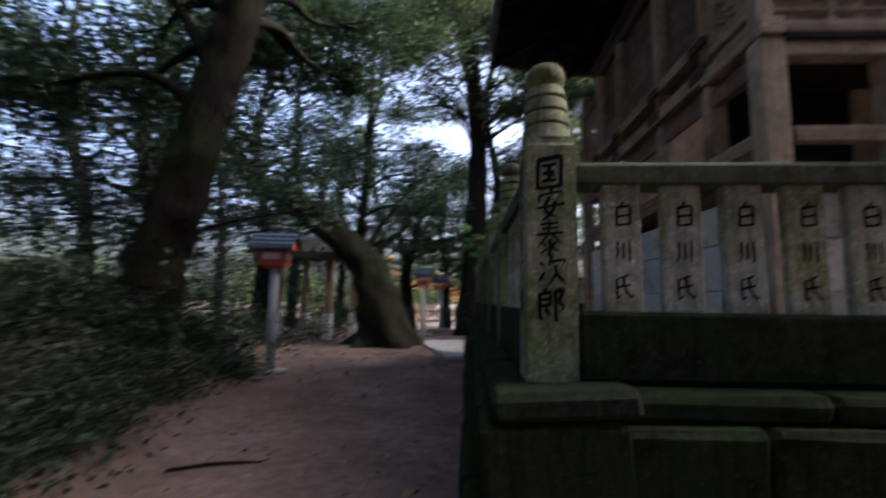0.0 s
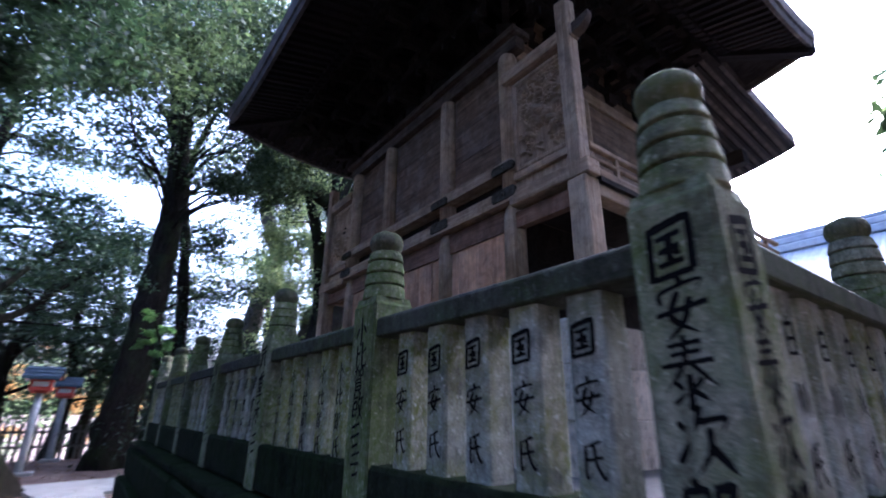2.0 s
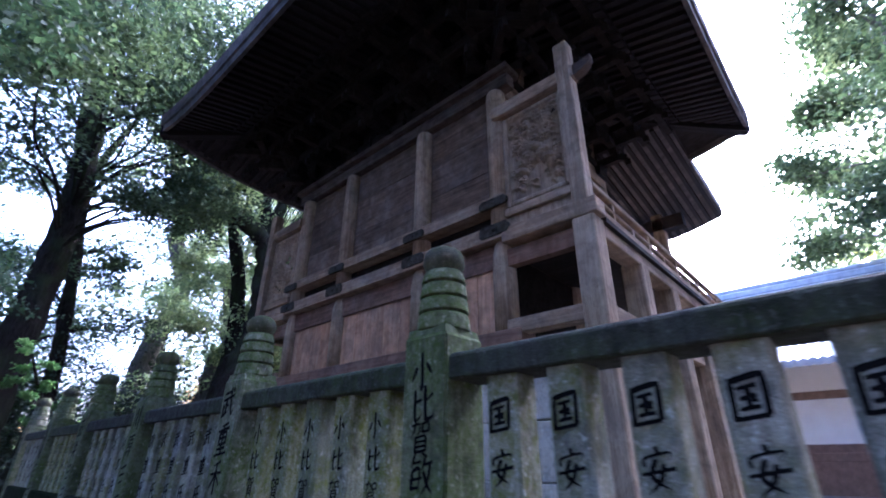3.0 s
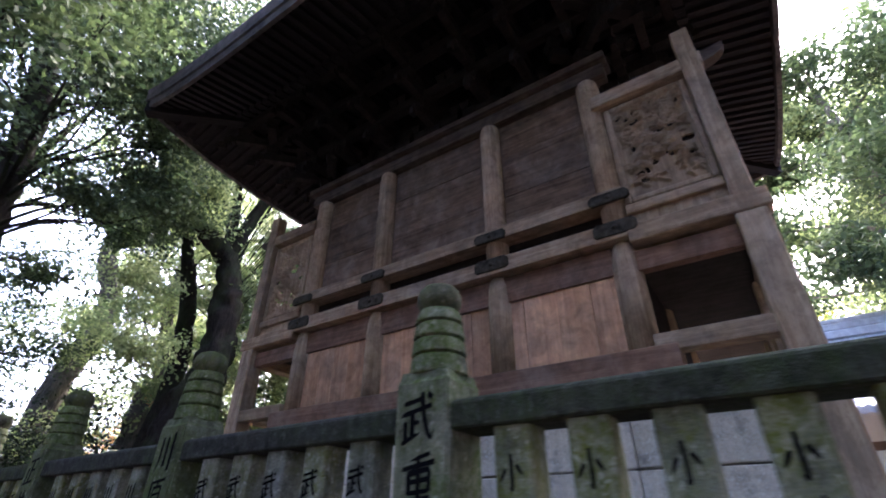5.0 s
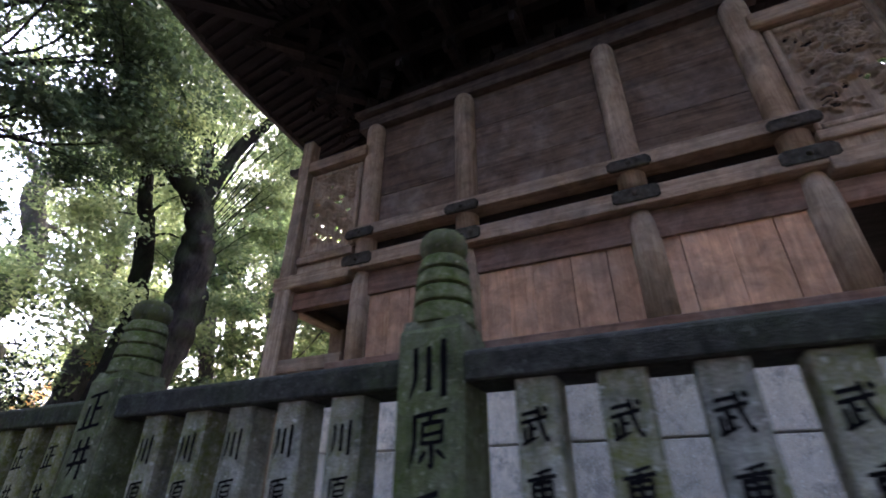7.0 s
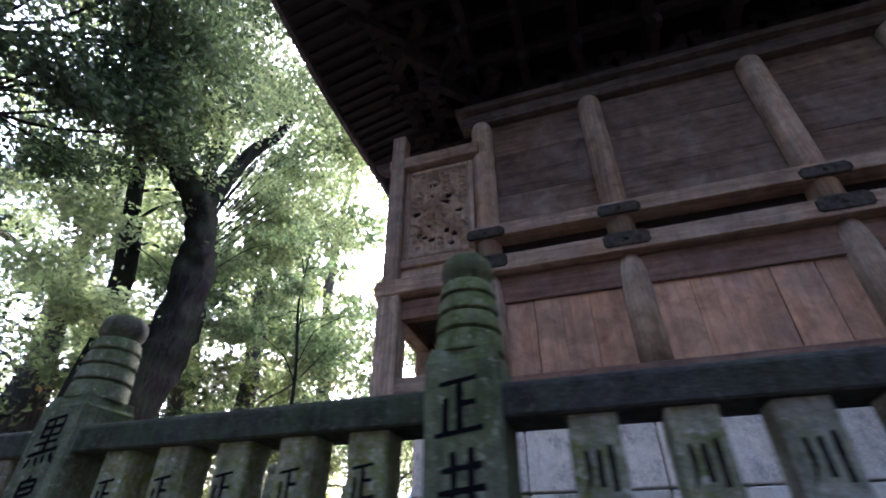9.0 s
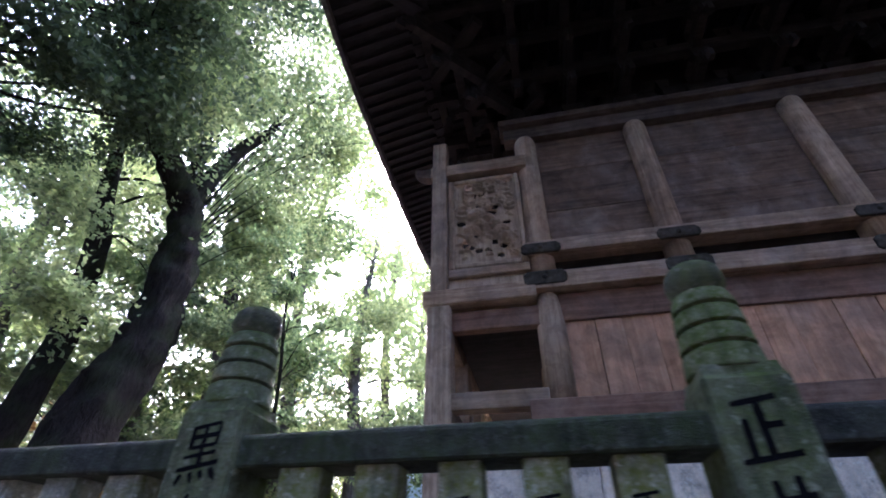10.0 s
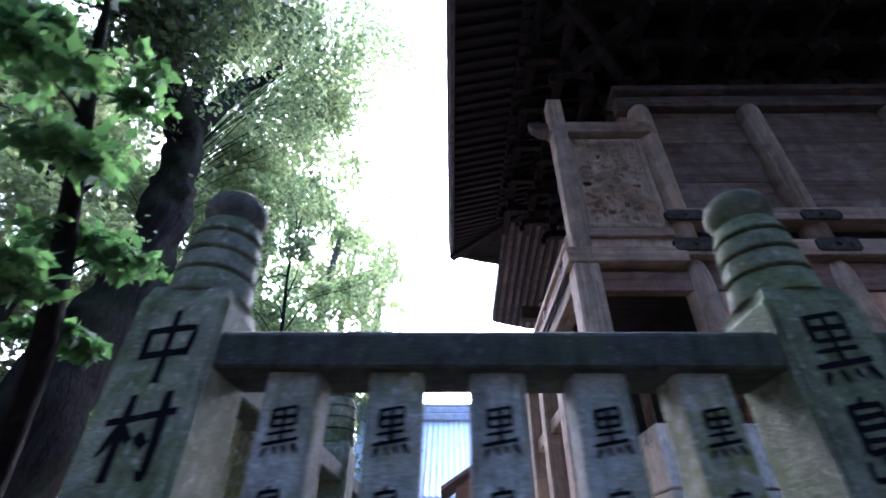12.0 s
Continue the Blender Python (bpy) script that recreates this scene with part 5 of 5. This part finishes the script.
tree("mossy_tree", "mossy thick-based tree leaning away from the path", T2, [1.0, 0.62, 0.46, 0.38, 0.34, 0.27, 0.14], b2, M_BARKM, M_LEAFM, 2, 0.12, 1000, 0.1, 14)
# tall straight tree past the fence corner
T3 = [(0.1, 16.0, -0.2), (0.25, 16.0, 2.0), (0.37, 16.0, 5.2), (0.36, 16.0, 7.6), (-0.1, 16.0, 10.7), (-0.9, 16.0, 13.5), (-1.0, 16.2, 17), (-0.4, 16.2, 20.5)]
b3 = auto_boughs(tr, T3, 0.38, 24, 4.2, 1.3)
b3 += [(0.4, (2.0, 13.4, 9.0), 1.3), (0.5, (3.0, 13.6, 11.0), 1.5), (0.5, (1.2, 13.2, 11.5), 1.4), (0.55, (2.2, 12.8, 12.8), 1.5), (0.6, (3.4, 12.8, 13.6), 1.5), (0.42, (0.6, 13.0, 9.6), 1.2), (0.36, (2.4, 13.4, 7.4), 0.9),
       (0.35, (-1.0, 13.6, 7.6), 1.3), (0.38, (-2.2, 13.0, 8.6), 1.3), (0.45, (-3.2, 14.0, 9.8), 1.4), (0.5, (-1.6, 13.2, 10.6), 1.4),
       (0.4, (0.2, 12.4, 9.2), 1.2), (0.4, (-1.2, 12.0, 8.8), 1.2), (0.42, (1.3, 12.4, 9.8), 1.2), (0.4, (2.3, 12.8, 8.7), 1.1), (0.34, (2.2, 13.6, 7.6), 0.9), (0.33, (1.3, 13.4, 6.9), 0.7), (0.36, (3.0, 14.0, 7.8), 0.9), (0.45, (0.6, 11.6, 10.4), 1.2), (0.5, (2.6, 11.8, 11.2), 1.2),
       (0.36, (-1.2, 9.8, 7.0), 1.0), (0.4, (-0.4, 9.8, 8.0), 1.0), (0.38, (3.1, 13.9, 8.3), 0.9)]
tree("tall_tree", "tall straight dark-trunked evergreen beyond the fence corner", T3, [0.55, 0.36, 0.33, 0.3, 0.26, 0.2, 0.13, 0.05], b3, M_BARK, M_LEAF, 3, 0.12, 1900, 0.045)
T3b = [(1.3, 18.2, -0.2), (1.5, 18.2, 3.0), (1.2, 18.3, 6.0), (0.8, 18.5, 9.5), (1.6, 18.6, 13)]
tree("tall_tree", "slim dark-trunked evergreen among the trees beyond the fence", T3b, [0.25, 0.19, 0.17, 0.13, 0.05], auto_boughs(tr, T3b, 0.35, 11, 3.0, 1.2), M_BARK, M_LEAF, 33, 0.13, 900, 0.05)
# big forked tree behind the far fence corner
T5 = [(4.3, 14.2, -0.1), (4.4, 14.2, 2.0), (4.57, 14.2, 3.44), (4.95, 14.2, 4.6), (4.93, 14.2, 5.7), (4.85, 14.2, 6.4), (4.6, 14.2, 7.3), (3.6, 14.2, 7.9), (2.85, 14.2, 8.7), (2.06, 14.2, 9.5), (1.4, 14.2, 11.0)]
b5 = [(0.6, (3.85, 14.2, 12.4), 1.2, 0.17), (0.6, (6.35, 14.2, 13.4), 1.4, 0.19), (0.613, (4.9, 14.5, 12.0), 1.1), (0.473, (6.3, 14.9, 10.4), 1.1), (0.82, (3.2, 14.0, 10.2), 1.0), (1, (1.2, 14.0, 11.8), 1.3), (0.91, (2.4, 14.6, 10.6), 1.1),
      (0.64, (5.2, 13.2, 14.8), 1.5), (0.694, (2.6, 13.4, 13.0), 1.4), (0.495, (7.6, 13.6, 11.6), 1.2), (0.748, (3.0, 13.2, 8.2), 0.8), (0.418, (6.5, 13.8, 8.2), 0.8), (0.374, (3.0, 14.8, 6.2), 0.7), (0.586, (7.6, 15.2, 14.8), 1.5), (0.775, (0.8, 13.2, 13.8), 1.5),
      (0.539, (7.2, 12.2, 14.0), 1.5), (0.451, (8.4, 13.4, 12.2), 1.4), (0.622, (6.2, 12.4, 15.5), 1.5), (0.568, (8.6, 12.0, 15.4), 1.4), (0.396, (8.0, 14.4, 10.2), 1.1), (0.484, (9.2, 14.0, 14.2), 1.4), (0.946, (1.6, 12.8, 13.2), 1.4), (0.856, (2.8, 12.6, 14.6), 1.5), (1, (0.2, 13.0, 12.4), 1.3), (0.973, (0.8, 13.6, 15.0), 1.5),
      (0.55, (8.0, 12.2, 16.6), 1.3), (0.595, (9.2, 12.0, 17.6), 1.4), (0.55, (6.6, 12.6, 17.4), 1.4), (0.495, (9.8, 13.2, 16.2), 1.4), (0.44, (9.6, 14.2, 12.0), 1.2), (0.396, (8.6, 13.8, 9.0), 1.0), (0.374, (7.4, 14.0, 6.6), 0.8), (0.55, (9.8, 11.4, 18.5), 1.3), (0.55, (9.6, 11.6, 16.6), 1.2), (0.528, (10.4, 11.9, 15.0), 1.2), (0.484, (10.5, 12.4, 13.2), 1.2),
      (0.55, (5.0, 13.4, 10.6), 1.1), (0.55, (6.0, 13.0, 11.6), 1.1), (0.506, (7.4, 12.9, 11.8), 1.0), (0.484, (6.6, 13.2, 9.8), 1.0), (0.568, (5.6, 13.2, 12.6), 1.1), (0.604, (4.2, 13.6, 9.8), 1.0), (0.528, (8.2, 12.8, 13.0), 1.0), (0.55, (7.2, 12.6, 13.6), 1.1), (0.44, (6.0, 13.8, 8.6), 0.8), (0.658, (3.6, 13.2, 11.4), 1.1), (0.694, (2.4, 13.2, 10.6), 1.0), (0.595, (4.6, 12.6, 13.6), 1.2), (0.44, (5.8, 14.6, 6.8), 0.8), (0.396, (7.0, 14.4, 7.6), 0.8), (0.33, (3.2, 14.2, 4.6), 0.6), (0.33, (5.9, 13.8, 5.2), 0.6)]
# the outer boughs spring from finer wood
b5 = [b if len(b) > 3 or i < 6 else b + (0.011,) for i, b in enumerate(b5)]
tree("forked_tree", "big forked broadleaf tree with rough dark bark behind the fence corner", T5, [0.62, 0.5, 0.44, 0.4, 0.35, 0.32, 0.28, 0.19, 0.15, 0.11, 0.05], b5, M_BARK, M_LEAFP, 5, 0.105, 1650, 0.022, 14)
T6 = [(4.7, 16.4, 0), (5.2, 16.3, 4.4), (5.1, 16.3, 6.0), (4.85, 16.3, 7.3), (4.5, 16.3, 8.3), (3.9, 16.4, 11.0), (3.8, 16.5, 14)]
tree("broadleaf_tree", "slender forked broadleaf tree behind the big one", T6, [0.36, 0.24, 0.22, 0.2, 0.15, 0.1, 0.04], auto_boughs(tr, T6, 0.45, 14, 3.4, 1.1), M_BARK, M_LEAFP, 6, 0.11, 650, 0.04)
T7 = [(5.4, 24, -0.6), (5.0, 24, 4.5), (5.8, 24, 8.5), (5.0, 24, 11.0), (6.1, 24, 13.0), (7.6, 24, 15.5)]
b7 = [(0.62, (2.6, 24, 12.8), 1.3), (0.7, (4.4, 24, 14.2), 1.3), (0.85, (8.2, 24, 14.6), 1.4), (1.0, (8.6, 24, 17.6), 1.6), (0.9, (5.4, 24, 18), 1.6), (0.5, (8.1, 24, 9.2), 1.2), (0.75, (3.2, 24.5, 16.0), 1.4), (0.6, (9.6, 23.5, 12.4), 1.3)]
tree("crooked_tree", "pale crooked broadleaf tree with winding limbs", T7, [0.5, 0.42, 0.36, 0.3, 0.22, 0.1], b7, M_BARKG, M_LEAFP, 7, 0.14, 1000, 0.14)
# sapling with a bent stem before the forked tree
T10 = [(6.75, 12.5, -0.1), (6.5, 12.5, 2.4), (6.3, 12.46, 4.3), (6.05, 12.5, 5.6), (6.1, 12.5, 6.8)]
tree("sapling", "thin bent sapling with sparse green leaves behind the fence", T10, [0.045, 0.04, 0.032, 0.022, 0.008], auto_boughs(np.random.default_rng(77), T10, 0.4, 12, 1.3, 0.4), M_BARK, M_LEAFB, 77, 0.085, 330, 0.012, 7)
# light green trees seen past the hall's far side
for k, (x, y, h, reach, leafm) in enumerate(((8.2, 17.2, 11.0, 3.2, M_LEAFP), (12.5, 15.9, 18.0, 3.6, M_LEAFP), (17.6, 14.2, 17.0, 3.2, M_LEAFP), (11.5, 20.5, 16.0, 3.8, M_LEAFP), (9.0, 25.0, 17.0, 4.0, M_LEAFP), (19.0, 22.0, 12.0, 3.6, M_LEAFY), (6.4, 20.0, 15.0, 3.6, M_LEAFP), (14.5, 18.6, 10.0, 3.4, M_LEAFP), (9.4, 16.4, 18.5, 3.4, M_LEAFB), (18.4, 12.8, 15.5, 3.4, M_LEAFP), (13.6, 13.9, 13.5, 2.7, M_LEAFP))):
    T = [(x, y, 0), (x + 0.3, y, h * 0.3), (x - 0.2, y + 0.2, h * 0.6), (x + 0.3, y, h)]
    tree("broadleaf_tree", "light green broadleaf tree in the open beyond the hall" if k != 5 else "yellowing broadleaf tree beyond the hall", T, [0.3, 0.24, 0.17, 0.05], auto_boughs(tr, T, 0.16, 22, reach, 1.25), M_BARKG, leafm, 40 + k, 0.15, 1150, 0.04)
# trees on the far right of the court
for k, (x, y, h, leafm, bark) in enumerate(((17.5, -1.6, 17.0, M_LEAF, M_BARKG), (21.5, -2.4, 19.0, M_LEAFP, M_BARKG), (26.0, -6.5, 18.0, M_LEAFB, M_BARK), (16.0, -11.0, 16.0, M_LEAF, M_BARK), (25.5, -0.8, 8.6, M_LEAFY, M_BARKG), (8.0, -7.0, 14.0, M_LEAF, M_BARK), (30.0, -2.5, 9.5, M_LEAFO, M_BARK))):
    T = [(x, y, 0), (x + 0.2, y + 0.3, h * 0.35), (x - 0.2, y, h * 0.65), (x, y + 0.2, h)]
    tree("broadleaf_tree", ("light green" if leafm in (M_LEAFB, M_LEAFP) else "dark green" if leafm == M_LEAF else "yellowing" if leafm == M_LEAFY else "orange autumn") + " broadleaf tree beyond the worship hall", T, [0.4, 0.3, 0.2, 0.06], auto_boughs(tr, T, 0.28, 17, 4.6, 1.5), bark, leafm, 60 + k, 0.2, 2300 if k < 2 else 900, 0.08)
# wood on the outer side of the path and beyond its end
# those below y 4 stand out of view, added to shade the start
spots = [(-6.5, 9.5, 8.5), (-7.0, 15.5, 11), (-4.2, 18.5, 14), (-10.5, 12.0, 11), (-2.6, 22.5, 8.5), (-8.0, 21.0, 16), (-12, 17, 16), (-0.4, 27.0, 9), (-5.5, 28.0, 17), (-5.8, -3.2, 10),
         (-13, 24, 17), (8.5, 33, 18), (-17, 12, 17), (0.8, -6.5, 13), (14.0, 30.0, 17), (4.5, -3.4, 7.5), (-2.5, -4.0, 9), (9.5, -2.8, 6), (1.4, -2.8, 8), (-6.2, 0.4, 9), (-7.6, 3.0, 8), (-4.2, -0.8, 9), (-1.0, -9, 12), (6, -9, 13)]
for k, (x, y, h) in enumerate(spots):
    g0 = ground_height(x, y) - 0.15
    T = [(x, y, g0), (x + tr.uniform(-0.3, 0.3), y, h * 0.3), (x + tr.uniform(-0.6, 0.6), y + tr.uniform(-0.5, 0.5), h * 0.62), (x + tr.uniform(-0.8, 0.8), y, h)]
    tree("evergreen_tree", "dark evergreen tree of the wood, which includes unseen trees added for shade", T, [tr.uniform(0.22, 0.38), 0.2, 0.14, 0.05], auto_boughs(tr, T, 0.22, 20, 4.3, 1.35, 0.2) if y > 4 else auto_boughs(tr, T, 0.34, 20, 2.6, 1.0, 0.2), M_BARK, M_LEAFM, 80 + k, 0.15 if y > 4 else 0.13, 520 if y > 4 else 1300, 0.07, 9)
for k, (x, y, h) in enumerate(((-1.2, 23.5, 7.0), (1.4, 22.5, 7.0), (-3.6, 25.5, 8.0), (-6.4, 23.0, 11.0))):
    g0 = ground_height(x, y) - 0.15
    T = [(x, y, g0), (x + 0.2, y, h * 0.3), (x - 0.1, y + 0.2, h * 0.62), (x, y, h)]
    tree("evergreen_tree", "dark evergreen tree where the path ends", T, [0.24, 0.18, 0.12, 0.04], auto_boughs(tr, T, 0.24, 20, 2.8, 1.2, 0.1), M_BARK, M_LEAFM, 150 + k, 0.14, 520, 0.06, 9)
# orange maples far down the path
for k, (x, y) in enumerate(((-1.2, 29.0), (-4.4, 31.0), (7.5, 17.6), (7.8, 23.5), (1.2, 30.0))):
    g0 = ground_height(x, y) - 0.1
    hh = 4.0 if k == 2 else 5.2
    T = [(x, y, g0), (x + 0.2, y, g0 + hh * 0.3), (x - 0.1, y, g0 + hh * 0.6), (x + 0.1, y, g0 + hh)]
    tree("maple_tree", "small maple with orange autumn leaves", T, [0.16, 0.12, 0.08, 0.03], auto_boughs(tr, T, 0.3, 10, 2.0, 0.7, 0.15), M_BARK, M_LEAFO, 120 + k, 0.13, 260, 0.04)
# thin maple with bright leaves near the fence corner
T8 = [(0.78, 11.0, -0.05), (0.72, 10.95, 1.2), (0.56, 10.85, 1.75), (0.4, 10.82, 2.1), (0.2, 10.8, 2.5), (0.08, 10.8, 2.8)]
b8 = [(0.75, (-0.02, 10.8, 2.42), 0.13), (0.85, (0.13, 10.82, 2.58), 0.14), (0.8, (0.32, 10.8, 2.62), 0.14), (0.7, (0.14, 10.78, 2.26), 0.12), (0.65, (0.4, 10.8, 2.38), 0.13), (0.55, (0.48, 10.8, 2.12), 0.12), (0.5, (0.34, 10.8, 1.92), 0.1), (0.5, (0.66, 10.9, 2.22), 0.13), (1.0, (0.0, 10.85, 2.9), 0.16), (0.4, (0.6, 10.85, 1.9), 0.08)]
tree("young_maple", "young maple with fresh green leaves beside the fence corner", T8, [0.05, 0.045, 0.035, 0.03, 0.02, 0.01], b8, M_BARK, M_LEAFF, 9, 0.055, 260, 0.008, 7)
# broadleaf tree whose branches hang over the short side of the fence
T9 = [(4.3, -0.6, -0.1), (4.2, -0.5, 1.2), (3.9, -0.3, 2.6), (3.6, -0.2, 4.0), (3.5, -0.4, 5.6), (3.6, -0.6, 7.2)]
b9 = [(0.38, (1.72, 1.38, 2.46), 0.2), (0.4, (2.0, 1.3, 2.6), 0.26), (0.38, (2.1, 1.3, 2.36), 0.2), (0.42, (2.3, 1.2, 2.5), 0.26), (0.45, (3.0, 0.0, 3.4), 0.6), (0.5, (5.2, 0.2, 3.6), 0.8), (0.55, (2.0, -0.8, 4.2), 0.8),
      (0.6, (4.8, -1.6, 4.6), 0.9), (0.65, (3.0, 0.0, 5.4), 0.9), (0.7, (5.6, -0.2, 5.6), 1.0), (0.75, (1.8, -1.6, 6.0), 1.0), (0.85, (4.2, 0.2, 6.8), 1.0), (0.9, (2.6, -0.8, 7.4), 1.0), (1.0, (4.2, -1.2, 8.0), 1.1)]
tree("broadleaf_tree", "green broadleaf tree hanging over the stone fence", T9, [0.2, 0.16, 0.13, 0.1, 0.07, 0.03], b9, M_BARK, M_LEAF, 10, 0.085, 190, 0.02, 9)
# broken stump behind the fence corner
stump = part("tree_stump", tube_bm([(0, 0, -0.6), (0.02, 0, 1.0), (0.05, 0.03, 2.6), (0.1, 0.05, 4.2), (0.15, 0.06, 5.0)], [0.62, 0.5, 0.46, 0.42, 0.36], 20, 0.34, 5, None, 8, 0.2), M_BARKG, m=pose(5.9, 19.0, 0), smooth=True)
tagged(stump, "tall broken mossy tree stump with pale top", "tree stump")


# ---- undergrowth and litter ----
def scatter_leaves(name, label, category, pts, size, material, seed, droop):
    ob = part(name, leaves_mesh(name, pts, size, material, np.random.default_rng(seed), droop), None)
    return tagged(ob, label, category, kind="stuff")


ur = np.random.default_rng(31)
pts = []
for _ in range(60):
    x, y = ur.uniform(-9, -3.2), ur.uniform(-2, 6.9)
    if x > -2.3 - 0.2 * max(0, y - 2):
        continue
    pts.append(np.array([x, y, ground_height(x, y) + ur.uniform(0.05, 0.5)]) + ur.normal(size=(160, 3)) * np.array([0.35, 0.35, 0.16]))
for _ in range(110):
    x, y = ur.uniform(-12, -3.8), ur.uniform(6.5, 26)
    pts.append(np.array([x, y, ground_height(x, y) + ur.uniform(0.1, 0.9)]) + ur.normal(size=(150, 3)) * np.array([0.45, 0.45, 0.25]))
for _ in range(80):
    x, y = ur.uniform(0.8, 5.4), ur.uniform(17.5, 24)
    pts.append(np.array([x, y, ground_height(x, y) + ur.uniform(0.3, 4.2)]) + ur.normal(size=(240, 3)) * np.array([0.5, 0.5, 0.35]))
for _ in range(70):
    x, y = ur.uniform(0.6, 9), ur.uniform(14.5, 24)
    pts.append(np.array([x, y, ground_height(x, y) + ur.uniform(0.2, 1.6)]) + ur.normal(size=(180, 3)) * np.array([0.5, 0.5, 0.35]))
for _ in range(250):
    x, y = ur.uniform(-14, -4.8), ur.uniform(4.5, 27)
    pts.append(np.array([x, y, ground_height(x, y) + ur.uniform(0.4, 5.5)]) + ur.normal(size=(260, 3)) * np.array([0.55, 0.55, 0.35]))
for _ in range(120):
    x, y = ur.uniform(-9, 12), ur.uniform(23, 34)
    if -4.5 < x - 0.05 * y < 0.6:
        continue
    pts.append(np.array([x, y, ground_height(x, y) + ur.uniform(0.4, 6)]) + ur.normal(size=(260, 3)) * np.array([0.7, 0.7, 0.45]))
for _ in range(90):
    x, y = ur.uniform(19.5, 27), ur.uniform(-12, 13)
    pts.append(np.array([x, y, ur.uniform(0.3, 3.2)]) + ur.normal(size=(240, 3)) * np.array([0.7, 0.7, 0.45]))
# unseen clumps behind the start, added to darken the fence's south faces
for _ in range(110):
    x, y = ur.uniform(-5, 12), ur.uniform(-4.6, -2.2)
    pts.append(np.array([x, y, ur.uniform(0.1, 3.4)]) + ur.normal(size=(300, 3)) * np.array([0.5, 0.4, 0.4]))
# deeper unseen hedge, added to stop low light from the south
for _ in range(120):
    x, y = ur.uniform(-9, 15), ur.uniform(-10, -5.2)
    pts.append(np.array([x, y, ur.uniform(0.2, 4.5)]) + ur.normal(size=(240, 3)) * np.array([0.7, 0.7, 0.5]))
scatter_leaves("undergrowth", "dense evergreen undergrowth in a shade-dark colour, with unseen clumps added for shade", "undergrowth", np.concatenate(pts), 0.11, M_LEAFD, 1, 0.0)
pts = []
for _ in range(820):
    x, y = ur.uniform(-6.5, -1.9), ur.uniform(0.5, 6.6)
    if x > -2.2 - 0.3 * max(0, y - 2) ** 0.7:
        continue
    pts.append(np.array([x, y, ground_height(x, y) + ur.uniform(0.0, 0.22)]) + ur.normal(size=(260, 3)) * np.array([0.2, 0.2, 0.08]))
scatter_leaves("bank_undergrowth", "low fine-leaved growth covering the bank, its leaves darkened for shade", "undergrowth", np.concatenate(pts), 0.055, M_LEAFD, 6, 0.0)
lx, ly = ur.uniform(-5.5, 0.0, 2600), ur.uniform(-2.5, 19, 2600)
pts = np.array([(x, y, ground_height(x, y) + 0.012) for x, y in zip(lx, ly)])
scatter_leaves("leaf_litter", "dry brown leaves scattered over the soil", "leaf litter", pts, 0.06, M_LITTER, 2, 0.0)
pts = []
for _ in range(300):
    a = ur.uniform(-2.4, 2.4)
    rr = ur.uniform(38, 52)
    pts.append(np.array([rr * math.sin(a), 6 + rr * math.cos(a), ur.uniform(-3, 6) * ur.uniform(0.4, 1.0)]) + ur.normal(size=(200, 3)) * np.array([1.5, 1.5, 1.0]))
scatter_leaves("far_woods", "hazy green woods all round the shrine ground", "woods", np.concatenate(pts), 0.42, M_LEAFB, 7, 0.2)
stick = part("fallen_branch", tube_bm([(-0.28, -0.1, 0.02), (0, 0.02, 0.03), (0.3, 0.12, 0.02)], [0.012, 0.014, 0.006], 6, 0.1, 1), M_BARK, m=pose(-1.75, 3.3, 0.0), smooth=True)
tagged(stick, "short dark fallen branch on the soil path", "branch")
